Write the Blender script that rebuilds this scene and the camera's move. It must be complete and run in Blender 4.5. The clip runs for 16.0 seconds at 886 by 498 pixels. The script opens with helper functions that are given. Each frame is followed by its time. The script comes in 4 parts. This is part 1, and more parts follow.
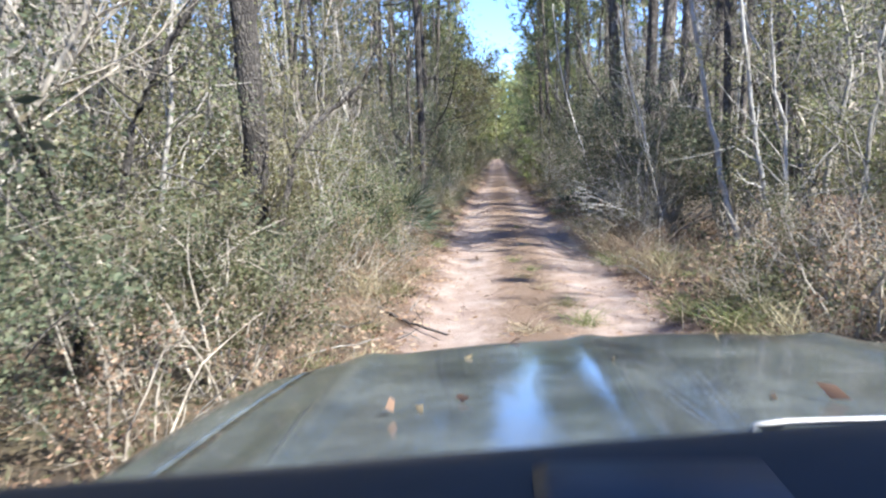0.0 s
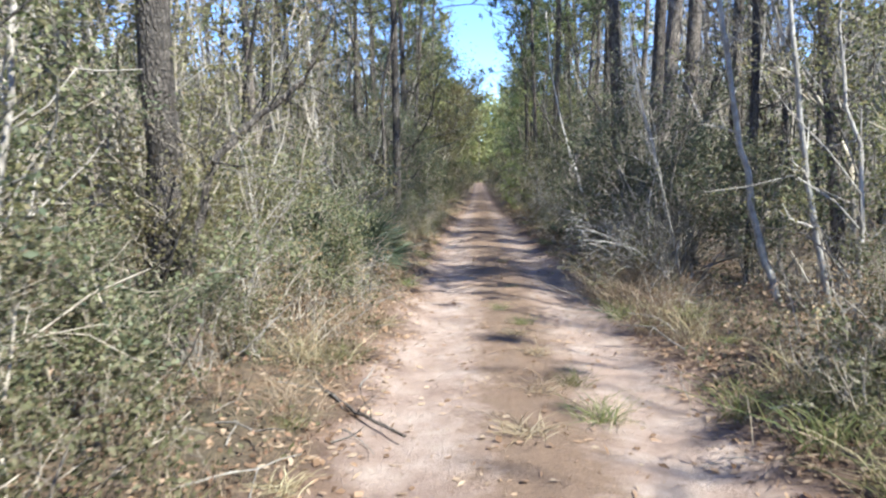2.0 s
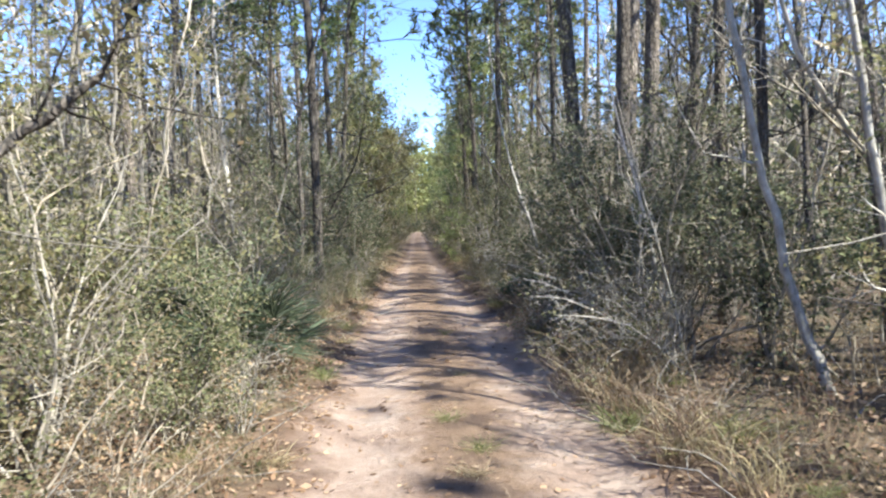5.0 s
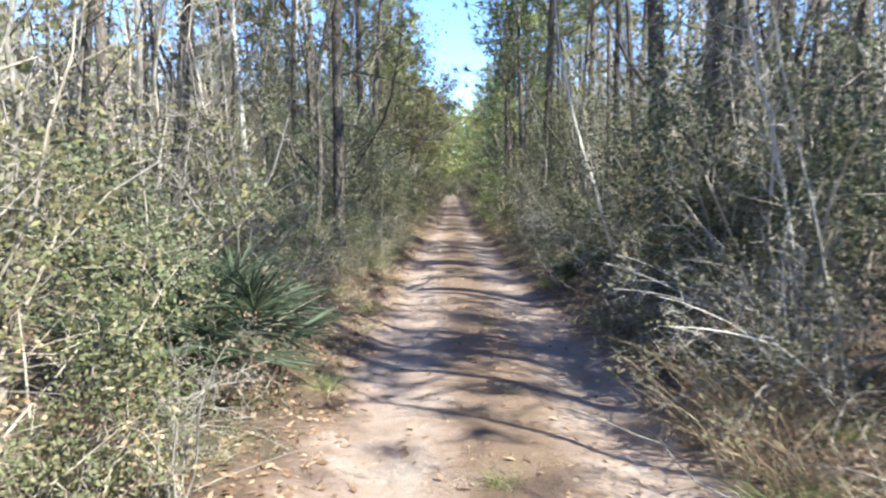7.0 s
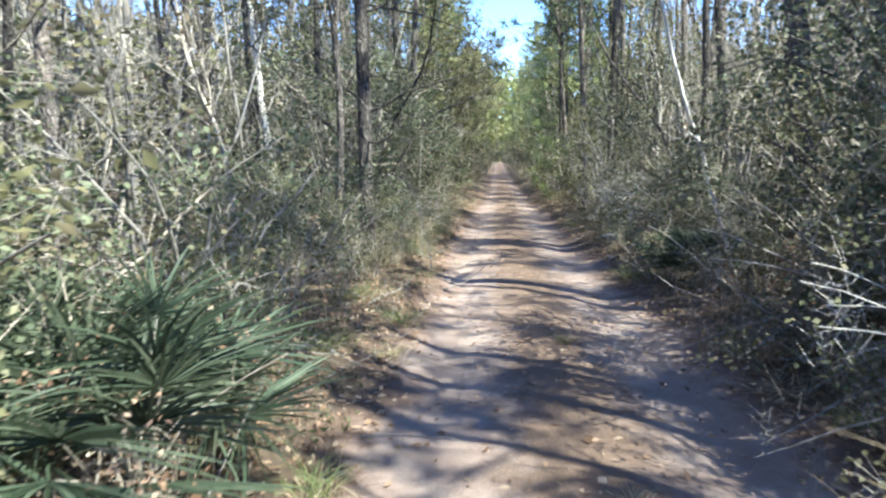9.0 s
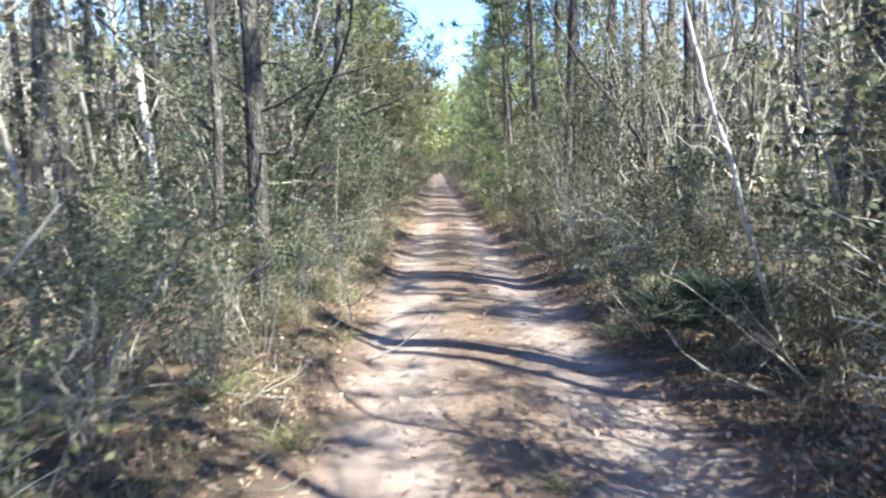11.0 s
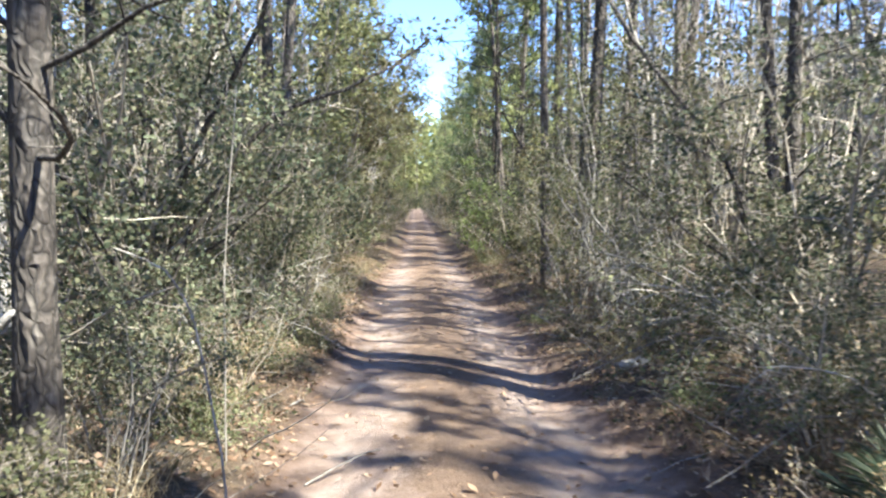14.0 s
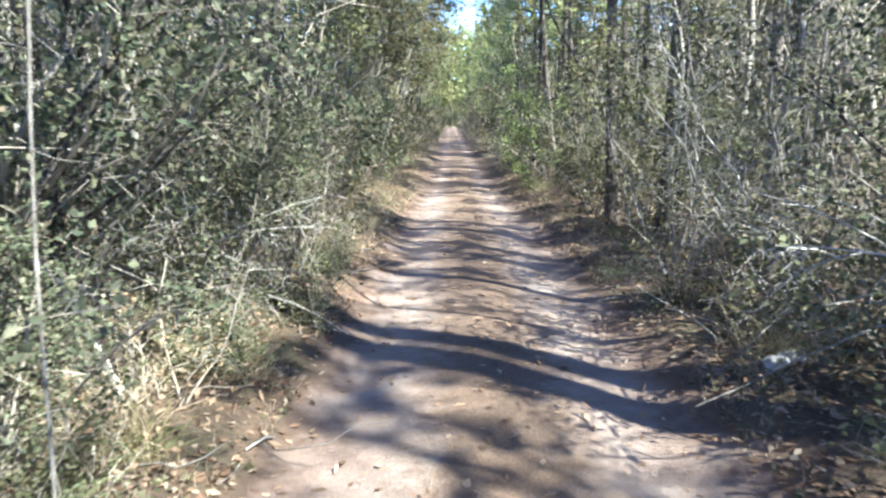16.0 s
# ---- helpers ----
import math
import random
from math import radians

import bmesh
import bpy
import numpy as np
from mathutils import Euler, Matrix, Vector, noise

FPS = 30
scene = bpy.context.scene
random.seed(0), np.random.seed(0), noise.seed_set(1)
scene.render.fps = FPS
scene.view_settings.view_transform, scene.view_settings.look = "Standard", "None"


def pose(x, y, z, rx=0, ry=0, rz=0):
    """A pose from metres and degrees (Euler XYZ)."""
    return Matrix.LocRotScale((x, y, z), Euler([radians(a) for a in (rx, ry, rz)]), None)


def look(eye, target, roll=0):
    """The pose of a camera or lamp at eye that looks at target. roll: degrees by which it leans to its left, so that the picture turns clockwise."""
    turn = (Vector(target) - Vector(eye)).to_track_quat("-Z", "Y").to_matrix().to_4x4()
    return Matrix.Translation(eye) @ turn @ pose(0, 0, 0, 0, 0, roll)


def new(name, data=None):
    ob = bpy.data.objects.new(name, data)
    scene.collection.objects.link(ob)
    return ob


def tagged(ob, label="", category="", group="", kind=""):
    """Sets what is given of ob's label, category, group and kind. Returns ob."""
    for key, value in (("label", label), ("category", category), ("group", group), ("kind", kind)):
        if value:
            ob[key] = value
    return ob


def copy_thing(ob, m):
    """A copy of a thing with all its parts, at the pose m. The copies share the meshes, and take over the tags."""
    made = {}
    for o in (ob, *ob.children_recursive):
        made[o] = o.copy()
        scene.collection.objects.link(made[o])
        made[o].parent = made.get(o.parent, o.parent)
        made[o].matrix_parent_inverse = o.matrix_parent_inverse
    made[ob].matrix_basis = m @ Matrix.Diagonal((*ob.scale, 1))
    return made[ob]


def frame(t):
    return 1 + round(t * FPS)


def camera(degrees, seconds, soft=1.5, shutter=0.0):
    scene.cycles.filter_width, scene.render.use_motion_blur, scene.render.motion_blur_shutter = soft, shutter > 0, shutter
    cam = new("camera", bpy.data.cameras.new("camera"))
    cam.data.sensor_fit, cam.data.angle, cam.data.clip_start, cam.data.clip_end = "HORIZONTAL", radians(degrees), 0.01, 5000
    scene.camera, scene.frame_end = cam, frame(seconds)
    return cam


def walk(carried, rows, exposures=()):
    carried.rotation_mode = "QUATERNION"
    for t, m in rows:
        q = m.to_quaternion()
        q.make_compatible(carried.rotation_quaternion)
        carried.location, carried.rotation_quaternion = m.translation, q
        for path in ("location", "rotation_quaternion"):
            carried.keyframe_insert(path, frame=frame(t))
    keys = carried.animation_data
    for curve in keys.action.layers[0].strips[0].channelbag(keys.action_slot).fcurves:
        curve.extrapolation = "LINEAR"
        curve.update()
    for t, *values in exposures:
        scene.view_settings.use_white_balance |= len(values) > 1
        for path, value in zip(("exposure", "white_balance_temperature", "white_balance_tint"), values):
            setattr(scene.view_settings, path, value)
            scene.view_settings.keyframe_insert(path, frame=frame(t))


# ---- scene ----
cam = camera(62.0, 16.0, soft=2.3, shutter=0.5)
# seconds, place, yaw, pitch, roll
PATH = [
    (0, 0.084, 2.969, 1.604, 4.40, -7.43, -2.07),
    (0.5, 0.080, 3.545, 1.597, 4.14, -7.07, -1.89),
    (1, 0.064, 4.040, 1.585, 3.90, -6.72, -1.20),
    (1.5, 0.057, 4.500, 1.584, 3.59, -6.47, -0.81),
    (2, 0.065, 4.954, 1.593, 2.85, -5.75, -0.60),
    (2.5, 0.078, 5.413, 1.598, 1.60, -4.62, -0.60),
    (3, 0.074, 5.811, 1.597, 0.16, -3.36, -0.96),
    (3.5, 0.081, 6.225, 1.611, -1.14, -2.33, -1.42),
    (4, 0.085, 6.618, 1.629, -1.81, -1.77, -1.86),
    (4.2, 0.097, 6.772, 1.634, -1.92, -1.72, -1.98),
    (6.3, 0.093, 8.846, 1.629, -1.64, -3.79, -1.12),
    (6.5, 0.080, 9.065, 1.624, -1.18, -4.15, -0.81),
    (7, 0.032, 9.629, 1.599, 0.65, -4.78, -0.10),
    (7.5, -0.021, 10.206, 1.583, 2.63, -5.40, 0.36),
    (8, -0.014, 10.821, 1.581, 4.06, -6.39, -0.33),
    (8.2, -0.028, 11.074, 1.575, 4.56, -6.88, -0.86),
    (10.3, -0.102, 13.595, 1.597, 2.47, -7.42, -1.67),
    (10.5, -0.100, 13.866, 1.594, 1.76, -7.14, -1.56),
    (11, -0.102, 14.571, 1.611, -0.36, -6.48, -1.34),
    (11.5, -0.092, 15.262, 1.614, -2.59, -5.31, -1.65),
    (12, -0.068, 15.909, 1.633, -4.42, -4.19, -1.93),
    (12.5, -0.062, 16.500, 1.636, -5.37, -2.91, -1.93),
    (13, -0.081, 17.071, 1.632, -4.95, -2.27, -1.27),
    (13.5, -0.090, 17.610, 1.614, -3.77, -2.73, -0.16),
    (14, -0.090, 18.180, 1.594, -2.15, -3.80, 0.55),
    (14.5, -0.094, 18.727, 1.589, -0.61, -5.54, 0.66),
    (15, -0.096, 19.310, 1.581, 0.34, -7.31, 0.33),
    (15.5, -0.066, 19.911, 1.566, 0.82, -8.91, -0.24),
    (16, -0.058, 20.461, 1.558, 0.66, -10.09, -0.48),
]
walk(cam, [(t, pose(x, y, z, 90 + pitch, 0, yaw) @ pose(0, 0, 0, 0, 0, roll)) for t, x, y, z, yaw, pitch, roll in PATH],
     [(0, 2.2, 6000, 6), (2, 2.08, 6150, 3), (3.5, 2.1, 6600, 3), (7, 2.37, 6300, 0), (8.2, 2.38, 6100, -2), (10.3, 2.76, 5900, -1),
      (12, 2.76, 6250, 2), (13.5, 2.62, 6500, 4), (14.5, 2.7, 6150, 1), (16, 2.8, 5850, -1)])

# ---- light ----
SUN_ELEV, SUN_AZ = 47.0, 125.0  # azimuth clockwise from +y (down the track)
world = bpy.data.worlds.new("sky")
scene.world = world
world.use_nodes = True
wn = world.node_tree.nodes
sky = wn.new("ShaderNodeTexSky")
sky.sky_type = "NISHITA"
sky.sun_disc = False
sky.sun_elevation, sky.sun_rotation = radians(SUN_ELEV), radians(SUN_AZ)
sky.air_density, sky.dust_density, sky.ozone_density, sky.altitude = 1.0, 0.02, 2.5, 3500
wn["Background"].inputs["Strength"].default_value = 0.12
deep_sky = wn.new("ShaderNodeHueSaturation")
deep_sky.inputs["Hue"].default_value = 0.512
deep_sky.inputs["Saturation"].default_value, deep_sky.inputs["Value"].default_value = 1.12, 0.97
world.node_tree.links.new(sky.outputs[0], deep_sky.inputs["Color"])
world.node_tree.links.new(deep_sky.outputs[0], wn["Background"].inputs["Color"])
sun_data = bpy.data.lights.new("sun", "SUN")
sun_data.energy, sun_data.angle, sun_data.color = 3.6, radians(0.6), (1.0, 0.95, 0.86)
sun = new("sun", sun_data)
az, el = radians(SUN_AZ), radians(SUN_ELEV)
sun_from = Vector((math.sin(az) * math.cos(el), math.cos(az) * math.cos(el), math.sin(el)))
sun.matrix_world = look(sun_from * 50, (0, 0, 0))


# ---- materials ----
def nodes_of(name):
    m = bpy.data.materials.new(name)
    m.use_nodes = True
    return m, m.node_tree.nodes, m.node_tree.links, m.node_tree.nodes["Principled BSDF"]


def ramp(n, l, fac, stops):
    r = n.new("ShaderNodeValToRGB")
    while len(r.color_ramp.elements) < len(stops):
        r.color_ramp.elements.new(0.5)
    for e, (p, c) in zip(r.color_ramp.elements, stops):
        e.position, e.color = p, (*c, 1)
    l.new(fac, r.inputs["Fac"])
    return r.outputs["Color"]


def noise_tex(n, l, vec, scale, detail=4.0, rough=0.6):
    t = n.new("ShaderNodeTexNoise")
    t.inputs["Scale"].default_value, t.inputs["Detail"].default_value, t.inputs["Roughness"].default_value = scale, detail, rough
    if vec is not None:
        l.new(vec, t.inputs["Vector"])
    return t.outputs["Fac"]


def mix(n, l, fac, a, b, kind="MIX"):
    m = n.new("ShaderNodeMix")
    m.data_type, m.blend_type = "RGBA", kind
    for socket, v in ((m.inputs["Factor"], fac), (m.inputs["A"], a), (m.inputs["B"], b)):
        if isinstance(v, (int, float)):
            socket.default_value = v
        elif isinstance(v, tuple):
            socket.default_value = (*v, 1)
        else:
            l.new(v, socket)
    return m.outputs["Result"]


def math_node(n, l, op, a, b=0.0, c=0.0):
    m = n.new("ShaderNodeMath")
    m.operation = op
    for socket, v in zip(m.inputs, (a, b, c)):
        if isinstance(v, (int, float)):
            socket.default_value = v
        else:
            l.new(v, socket)
    return m.outputs[0]


def bump(n, l, bsdf, height, strength, distance=0.01):
    b = n.new("ShaderNodeBump")
    b.inputs["Strength"].default_value, b.inputs["Distance"].default_value = strength, distance
    l.new(height, b.inputs["Height"])
    l.new(b.outputs["Normal"], bsdf.inputs["Normal"])


def bark(name, dark, mid, light, scale=14.0, stretch=0.25, plated=False):
    m, n, l, p = nodes_of(name)
    tc, mp = n.new("ShaderNodeTexCoord"), n.new("ShaderNodeMapping")
    l.new(tc.outputs["Object"], mp.inputs["Vector"])
    mp.inputs["Scale"].default_value = (1, 1, stretch)
    plates = noise_tex(n, l, mp.outputs[0], scale, 5, 0.65)
    patches = noise_tex(n, l, tc.outputs["Object"], 1.7, 3)
    col = ramp(n, l, plates, [(0.3, dark), (0.52, mid), (0.74, light)])
    lichen = ramp(n, l, patches, [(0.5, (0, 0, 0)), (0.72, (0.55, 0.55, 0.55))])
    col = mix(n, l, lichen, col, light)
    if plated:
        warp = n.new("ShaderNodeVectorMath")
        warp.operation = "MULTIPLY_ADD"
        vor = n.new("ShaderNodeTexVoronoi")
        vor.feature = "DISTANCE_TO_EDGE"
        vor.inputs["Scale"].default_value = 26.0
        wobble = n.new("ShaderNodeTexNoise")
        wobble.inputs["Scale"].default_value = 9.0
        l.new(tc.outputs["Object"], wobble.inputs["Vector"])
        l.new(wobble.outputs["Color"], warp.inputs[0])
        warp.inputs[1].default_value = (0.08, 0.08, 0.08)
        l.new(mp.outputs[0], warp.inputs[2])
        l.new(warp.outputs[0], vor.inputs["Vector"])
        cracks = ramp(n, l, vor.outputs["Distance"], [(0.02, (0.42, 0.42, 0.42)), (0.16, (1, 1, 1))])
        col = mix(n, l, 1.0, col, cracks, "MULTIPLY")
        plates = math_node(n, l, "ADD", plates, math_node(n, l, "MULTIPLY", vor.outputs["Distance"], 3.0))
    oi = n.new("ShaderNodeObjectInfo")
    hsv = n.new("ShaderNodeHueSaturation")
    l.new(col, hsv.inputs["Color"])
    l.new(math_node(n, l, "MULTIPLY_ADD", oi.outputs["Random"], 0.6, 0.7), hsv.inputs["Value"])
    l.new(hsv.outputs[0], p.inputs["Base Color"])
    p.inputs["Roughness"].default_value = 0.9
    bump(n, l, p, plates, 0.8, 0.02)
    return m


def leafy(name, colours, translucency=0.35, rough=0.45):
    m, n, l, p = nodes_of(name)
    geo, oi = n.new("ShaderNodeNewGeometry"), n.new("ShaderNodeObjectInfo")
    k = len(colours) - 1
    col = ramp(n, l, geo.outputs["Random Per Island"], [(i / k, c) for i, c in enumerate(colours)])
    hsv = n.new("ShaderNodeHueSaturation")
    l.new(col, hsv.inputs["Color"])
    l.new(math_node(n, l, "MULTIPLY_ADD", oi.outputs["Random"], 0.05, 0.475), hsv.inputs["Hue"])
    l.new(math_node(n, l, "MULTIPLY_ADD", oi.outputs["Random"], 0.4, 0.92), hsv.inputs["Value"])
    hsv.inputs["Saturation"].default_value = 0.83
    l.new(hsv.outputs[0], p.inputs["Base Color"])
    p.inputs["Roughness"].default_value, p.inputs["Specular IOR Level"].default_value = rough + 0.2, 0.25
    tr, ms = n.new("ShaderNodeBsdfTranslucent"), n.new("ShaderNodeMixShader")
    l.new(hsv.outputs[0], tr.inputs["Color"])
    ms.inputs[0].default_value = translucency + 0.1
    l.new(p.outputs[0], ms.inputs[1])
    l.new(tr.outputs[0], ms.inputs[2])
    l.new(ms.outputs[0], n["Material Output"].inputs["Surface"])
    return m


PINE_BARK = bark("pine_bark", (0.045, 0.035, 0.03), (0.145, 0.118, 0.10), (0.33, 0.29, 0.255), 11, 0.3, True)
# dark bark; its light tone is lowered to carry shade on left-hand trunks
DARK_SHADED_BARK = bark("dark_shaded_bark", (0.03, 0.025, 0.022), (0.075, 0.062, 0.053), (0.17, 0.15, 0.13), 16, 0.3, True)
GREY_BARK = bark("grey_bark", (0.11, 0.097, 0.083), (0.25, 0.225, 0.195), (0.43, 0.40, 0.365), 22, 0.3)
PALE_BARK = bark("pale_bark", (0.22, 0.20, 0.175), (0.45, 0.415, 0.37), (0.64, 0.61, 0.56), 18, 0.5)
TWIG = bark("twig_bark", (0.14, 0.115, 0.09), (0.32, 0.275, 0.22), (0.51, 0.46, 0.39), 8, 0.5)
LEAF_OLIVE = leafy("olive_leaf", [(0.058, 0.068, 0.026), (0.095, 0.105, 0.040), (0.14, 0.146, 0.060), (0.20, 0.196, 0.092), (0.17, 0.128, 0.066)], 0.3, 0.4)
LEAF_DARK = leafy("dark_leaf", [(0.045, 0.058, 0.03), (0.075, 0.09, 0.045), (0.115, 0.125, 0.063), (0.17, 0.172, 0.094), (0.15, 0.115, 0.064)], 0.25, 0.38)
LEAF_YELLOW = leafy("yellow_leaf", [(0.13, 0.132, 0.048), (0.19, 0.184, 0.065), (0.25, 0.236, 0.092), (0.21, 0.16, 0.08)], 0.4)
LEAF_LIME = leafy("lime_leaf", [(0.16, 0.19, 0.035), (0.25, 0.28, 0.06), (0.33, 0.35, 0.10)], 0.45)
LEAF_DRY = leafy("dry_leaf", [(0.13, 0.072, 0.034), (0.25, 0.148, 0.072), (0.37, 0.24, 0.13), (0.43, 0.33, 0.21)], 0.25, 0.8)
NEEDLE = leafy("pine_needle", [(0.052, 0.078, 0.024), (0.09, 0.122, 0.036), (0.14, 0.166, 0.054)], 0.3)
NEEDLE_LIGHT = leafy("light_needle", [(0.16, 0.175, 0.05), (0.26, 0.265, 0.085), (0.36, 0.345, 0.125)], 0.4)
PALM_LEAF = leafy("palmetto_leaf", [(0.035, 0.055, 0.028), (0.06, 0.085, 0.045), (0.11, 0.135, 0.078)], 0.25, 0.35)
GRASS_GREEN = leafy("green_grass", [(0.09, 0.12, 0.03), (0.18, 0.19, 0.06), (0.30, 0.27, 0.11)], 0.35, 0.6)
GRASS_DRY = leafy("dry_grass", [(0.21, 0.15, 0.08), (0.34, 0.26, 0.15), (0.47, 0.39, 0.25)], 0.3, 0.7)

TRACK = 0.42  # middle line of the track at its start


def track_mid(y):
    """The middle line drifts to the left further on."""
    return TRACK - 0.24 * np.clip((np.asarray(y, float) - 13) / 11, 0, 1)


def track_half(y):
    """How far the verge begins from the middle line."""
    y = np.asarray(y, float)
    return 1.45 - 0.22 * np.clip((y - 15) / 10, 0, 1) - 0.4 * np.clip((y - 27) / 17, 0, 1)


def ground_material():
    m, n, l, p = nodes_of("sandy_track_and_litter")
    tc = n.new("ShaderNodeTexCoord")
    vec = tc.outputs["Object"]
    sep = n.new("ShaderNodeSeparateXYZ")
    l.new(vec, sep.inputs[0])
    mid, half, far = (n.new("ShaderNodeMapRange") for _ in range(3))
    for node, a, b, c, d in ((mid, 13, 24, TRACK, TRACK - 0.24), (half, 15, 25, 0.0, 0.22), (far, 27, 44, 0.0, 0.4)):
        l.new(sep.outputs["Y"], node.inputs["Value"])
        for k, v in zip(("From Min", "From Max", "To Min", "To Max"), (a, b, c, d)):
            node.inputs[k].default_value = v
    off = math_node(n, l, "ABSOLUTE", math_node(n, l, "SUBTRACT", sep.outputs["X"], mid.outputs[0]))
    wob = noise_tex(n, l, vec, 1.1, 6, 0.65)
    wob2 = noise_tex(n, l, vec, 5.0, 5, 0.7)
    edge = math_node(n, l, "ADD", math_node(n, l, "ADD", off, math_node(n, l, "ADD", half.outputs[0], far.outputs[0])), math_node(n, l, "MULTIPLY_ADD", wob, 1.1, -0.55))
    edge = math_node(n, l, "ADD", edge, math_node(n, l, "MULTIPLY_ADD", wob2, 0.5, -0.25))
    grains = noise_tex(n, l, vec, 90.0, 6, 0.75)
    blot = noise_tex(n, l, vec, 2.3, 5, 0.6)
    sand = ramp(n, l, blot, [(0.3, (0.23, 0.15, 0.115)), (0.5, (0.40, 0.30, 0.245)), (0.7, (0.59, 0.495, 0.43))])
    sand = mix(n, l, 0.5, sand, ramp(n, l, grains, [(0.3, (0.16, 0.104, 0.082)), (0.55, (0.37, 0.27, 0.222)), (0.8, (0.55, 0.45, 0.385))]))
    straw = ramp(n, l, grains, [(0.3, (0.08, 0.05, 0.03)), (0.55, (0.20, 0.125, 0.078)), (0.8, (0.36, 0.25, 0.165))])
    litter = ramp(n, l, noise_tex(n, l, vec, 34.0, 6, 0.75), [(0.3, (0.04, 0.03, 0.02)), (0.5, (0.12, 0.08, 0.052)), (0.72, (0.27, 0.19, 0.125))])
    litter = mix(n, l, ramp(n, l, noise_tex(n, l, vec, 0.9, 5, 0.7), [(0.42, (0, 0, 0)), (0.62, (0.6, 0.6, 0.6))]), litter, (0.09, 0.085, 0.045))
    patchy = ramp(n, l, noise_tex(n, l, vec, 3.4, 7, 0.75), [(0.36, (0.45, 0.42, 0.38)), (0.5, (1, 1, 1)), (0.64, (1.5, 1.42, 1.3))])
    litter = mix(n, l, 1.0, litter, patchy, "MULTIPLY")
    strip = ramp(n, l, math_node(n, l, "ADD", off, math_node(n, l, "MULTIPLY_ADD", wob2, 0.9, -0.45)), [(0.22, (0.85, 0.85, 0.85)), (0.55, (0, 0, 0))])
    col = mix(n, l, strip, sand, straw)
    edge = math_node(n, l, "MULTIPLY", edge, 0.25)
    side = ramp(n, l, edge, [(0.24, (0, 0, 0)), (0.32, (1, 1, 1))])
    bank = ramp(n, l, blot, [(0.35, (0.10, 0.06, 0.042)), (0.6, (0.22, 0.14, 0.098))])
    col = mix(n, l, side, col, bank)
    deep = ramp(n, l, edge, [(0.31, (0, 0, 0)), (0.40, (1, 1, 1))])
    col = mix(n, l, deep, col, litter)
    l.new(col, p.inputs["Base Color"])
    p.inputs["Roughness"].default_value = 0.95
    bump(n, l, p, math_node(n, l, "ADD", grains, math_node(n, l, "MULTIPLY", wob2, 2.5)), 0.9, 0.03)
    return m


GROUND = ground_material()


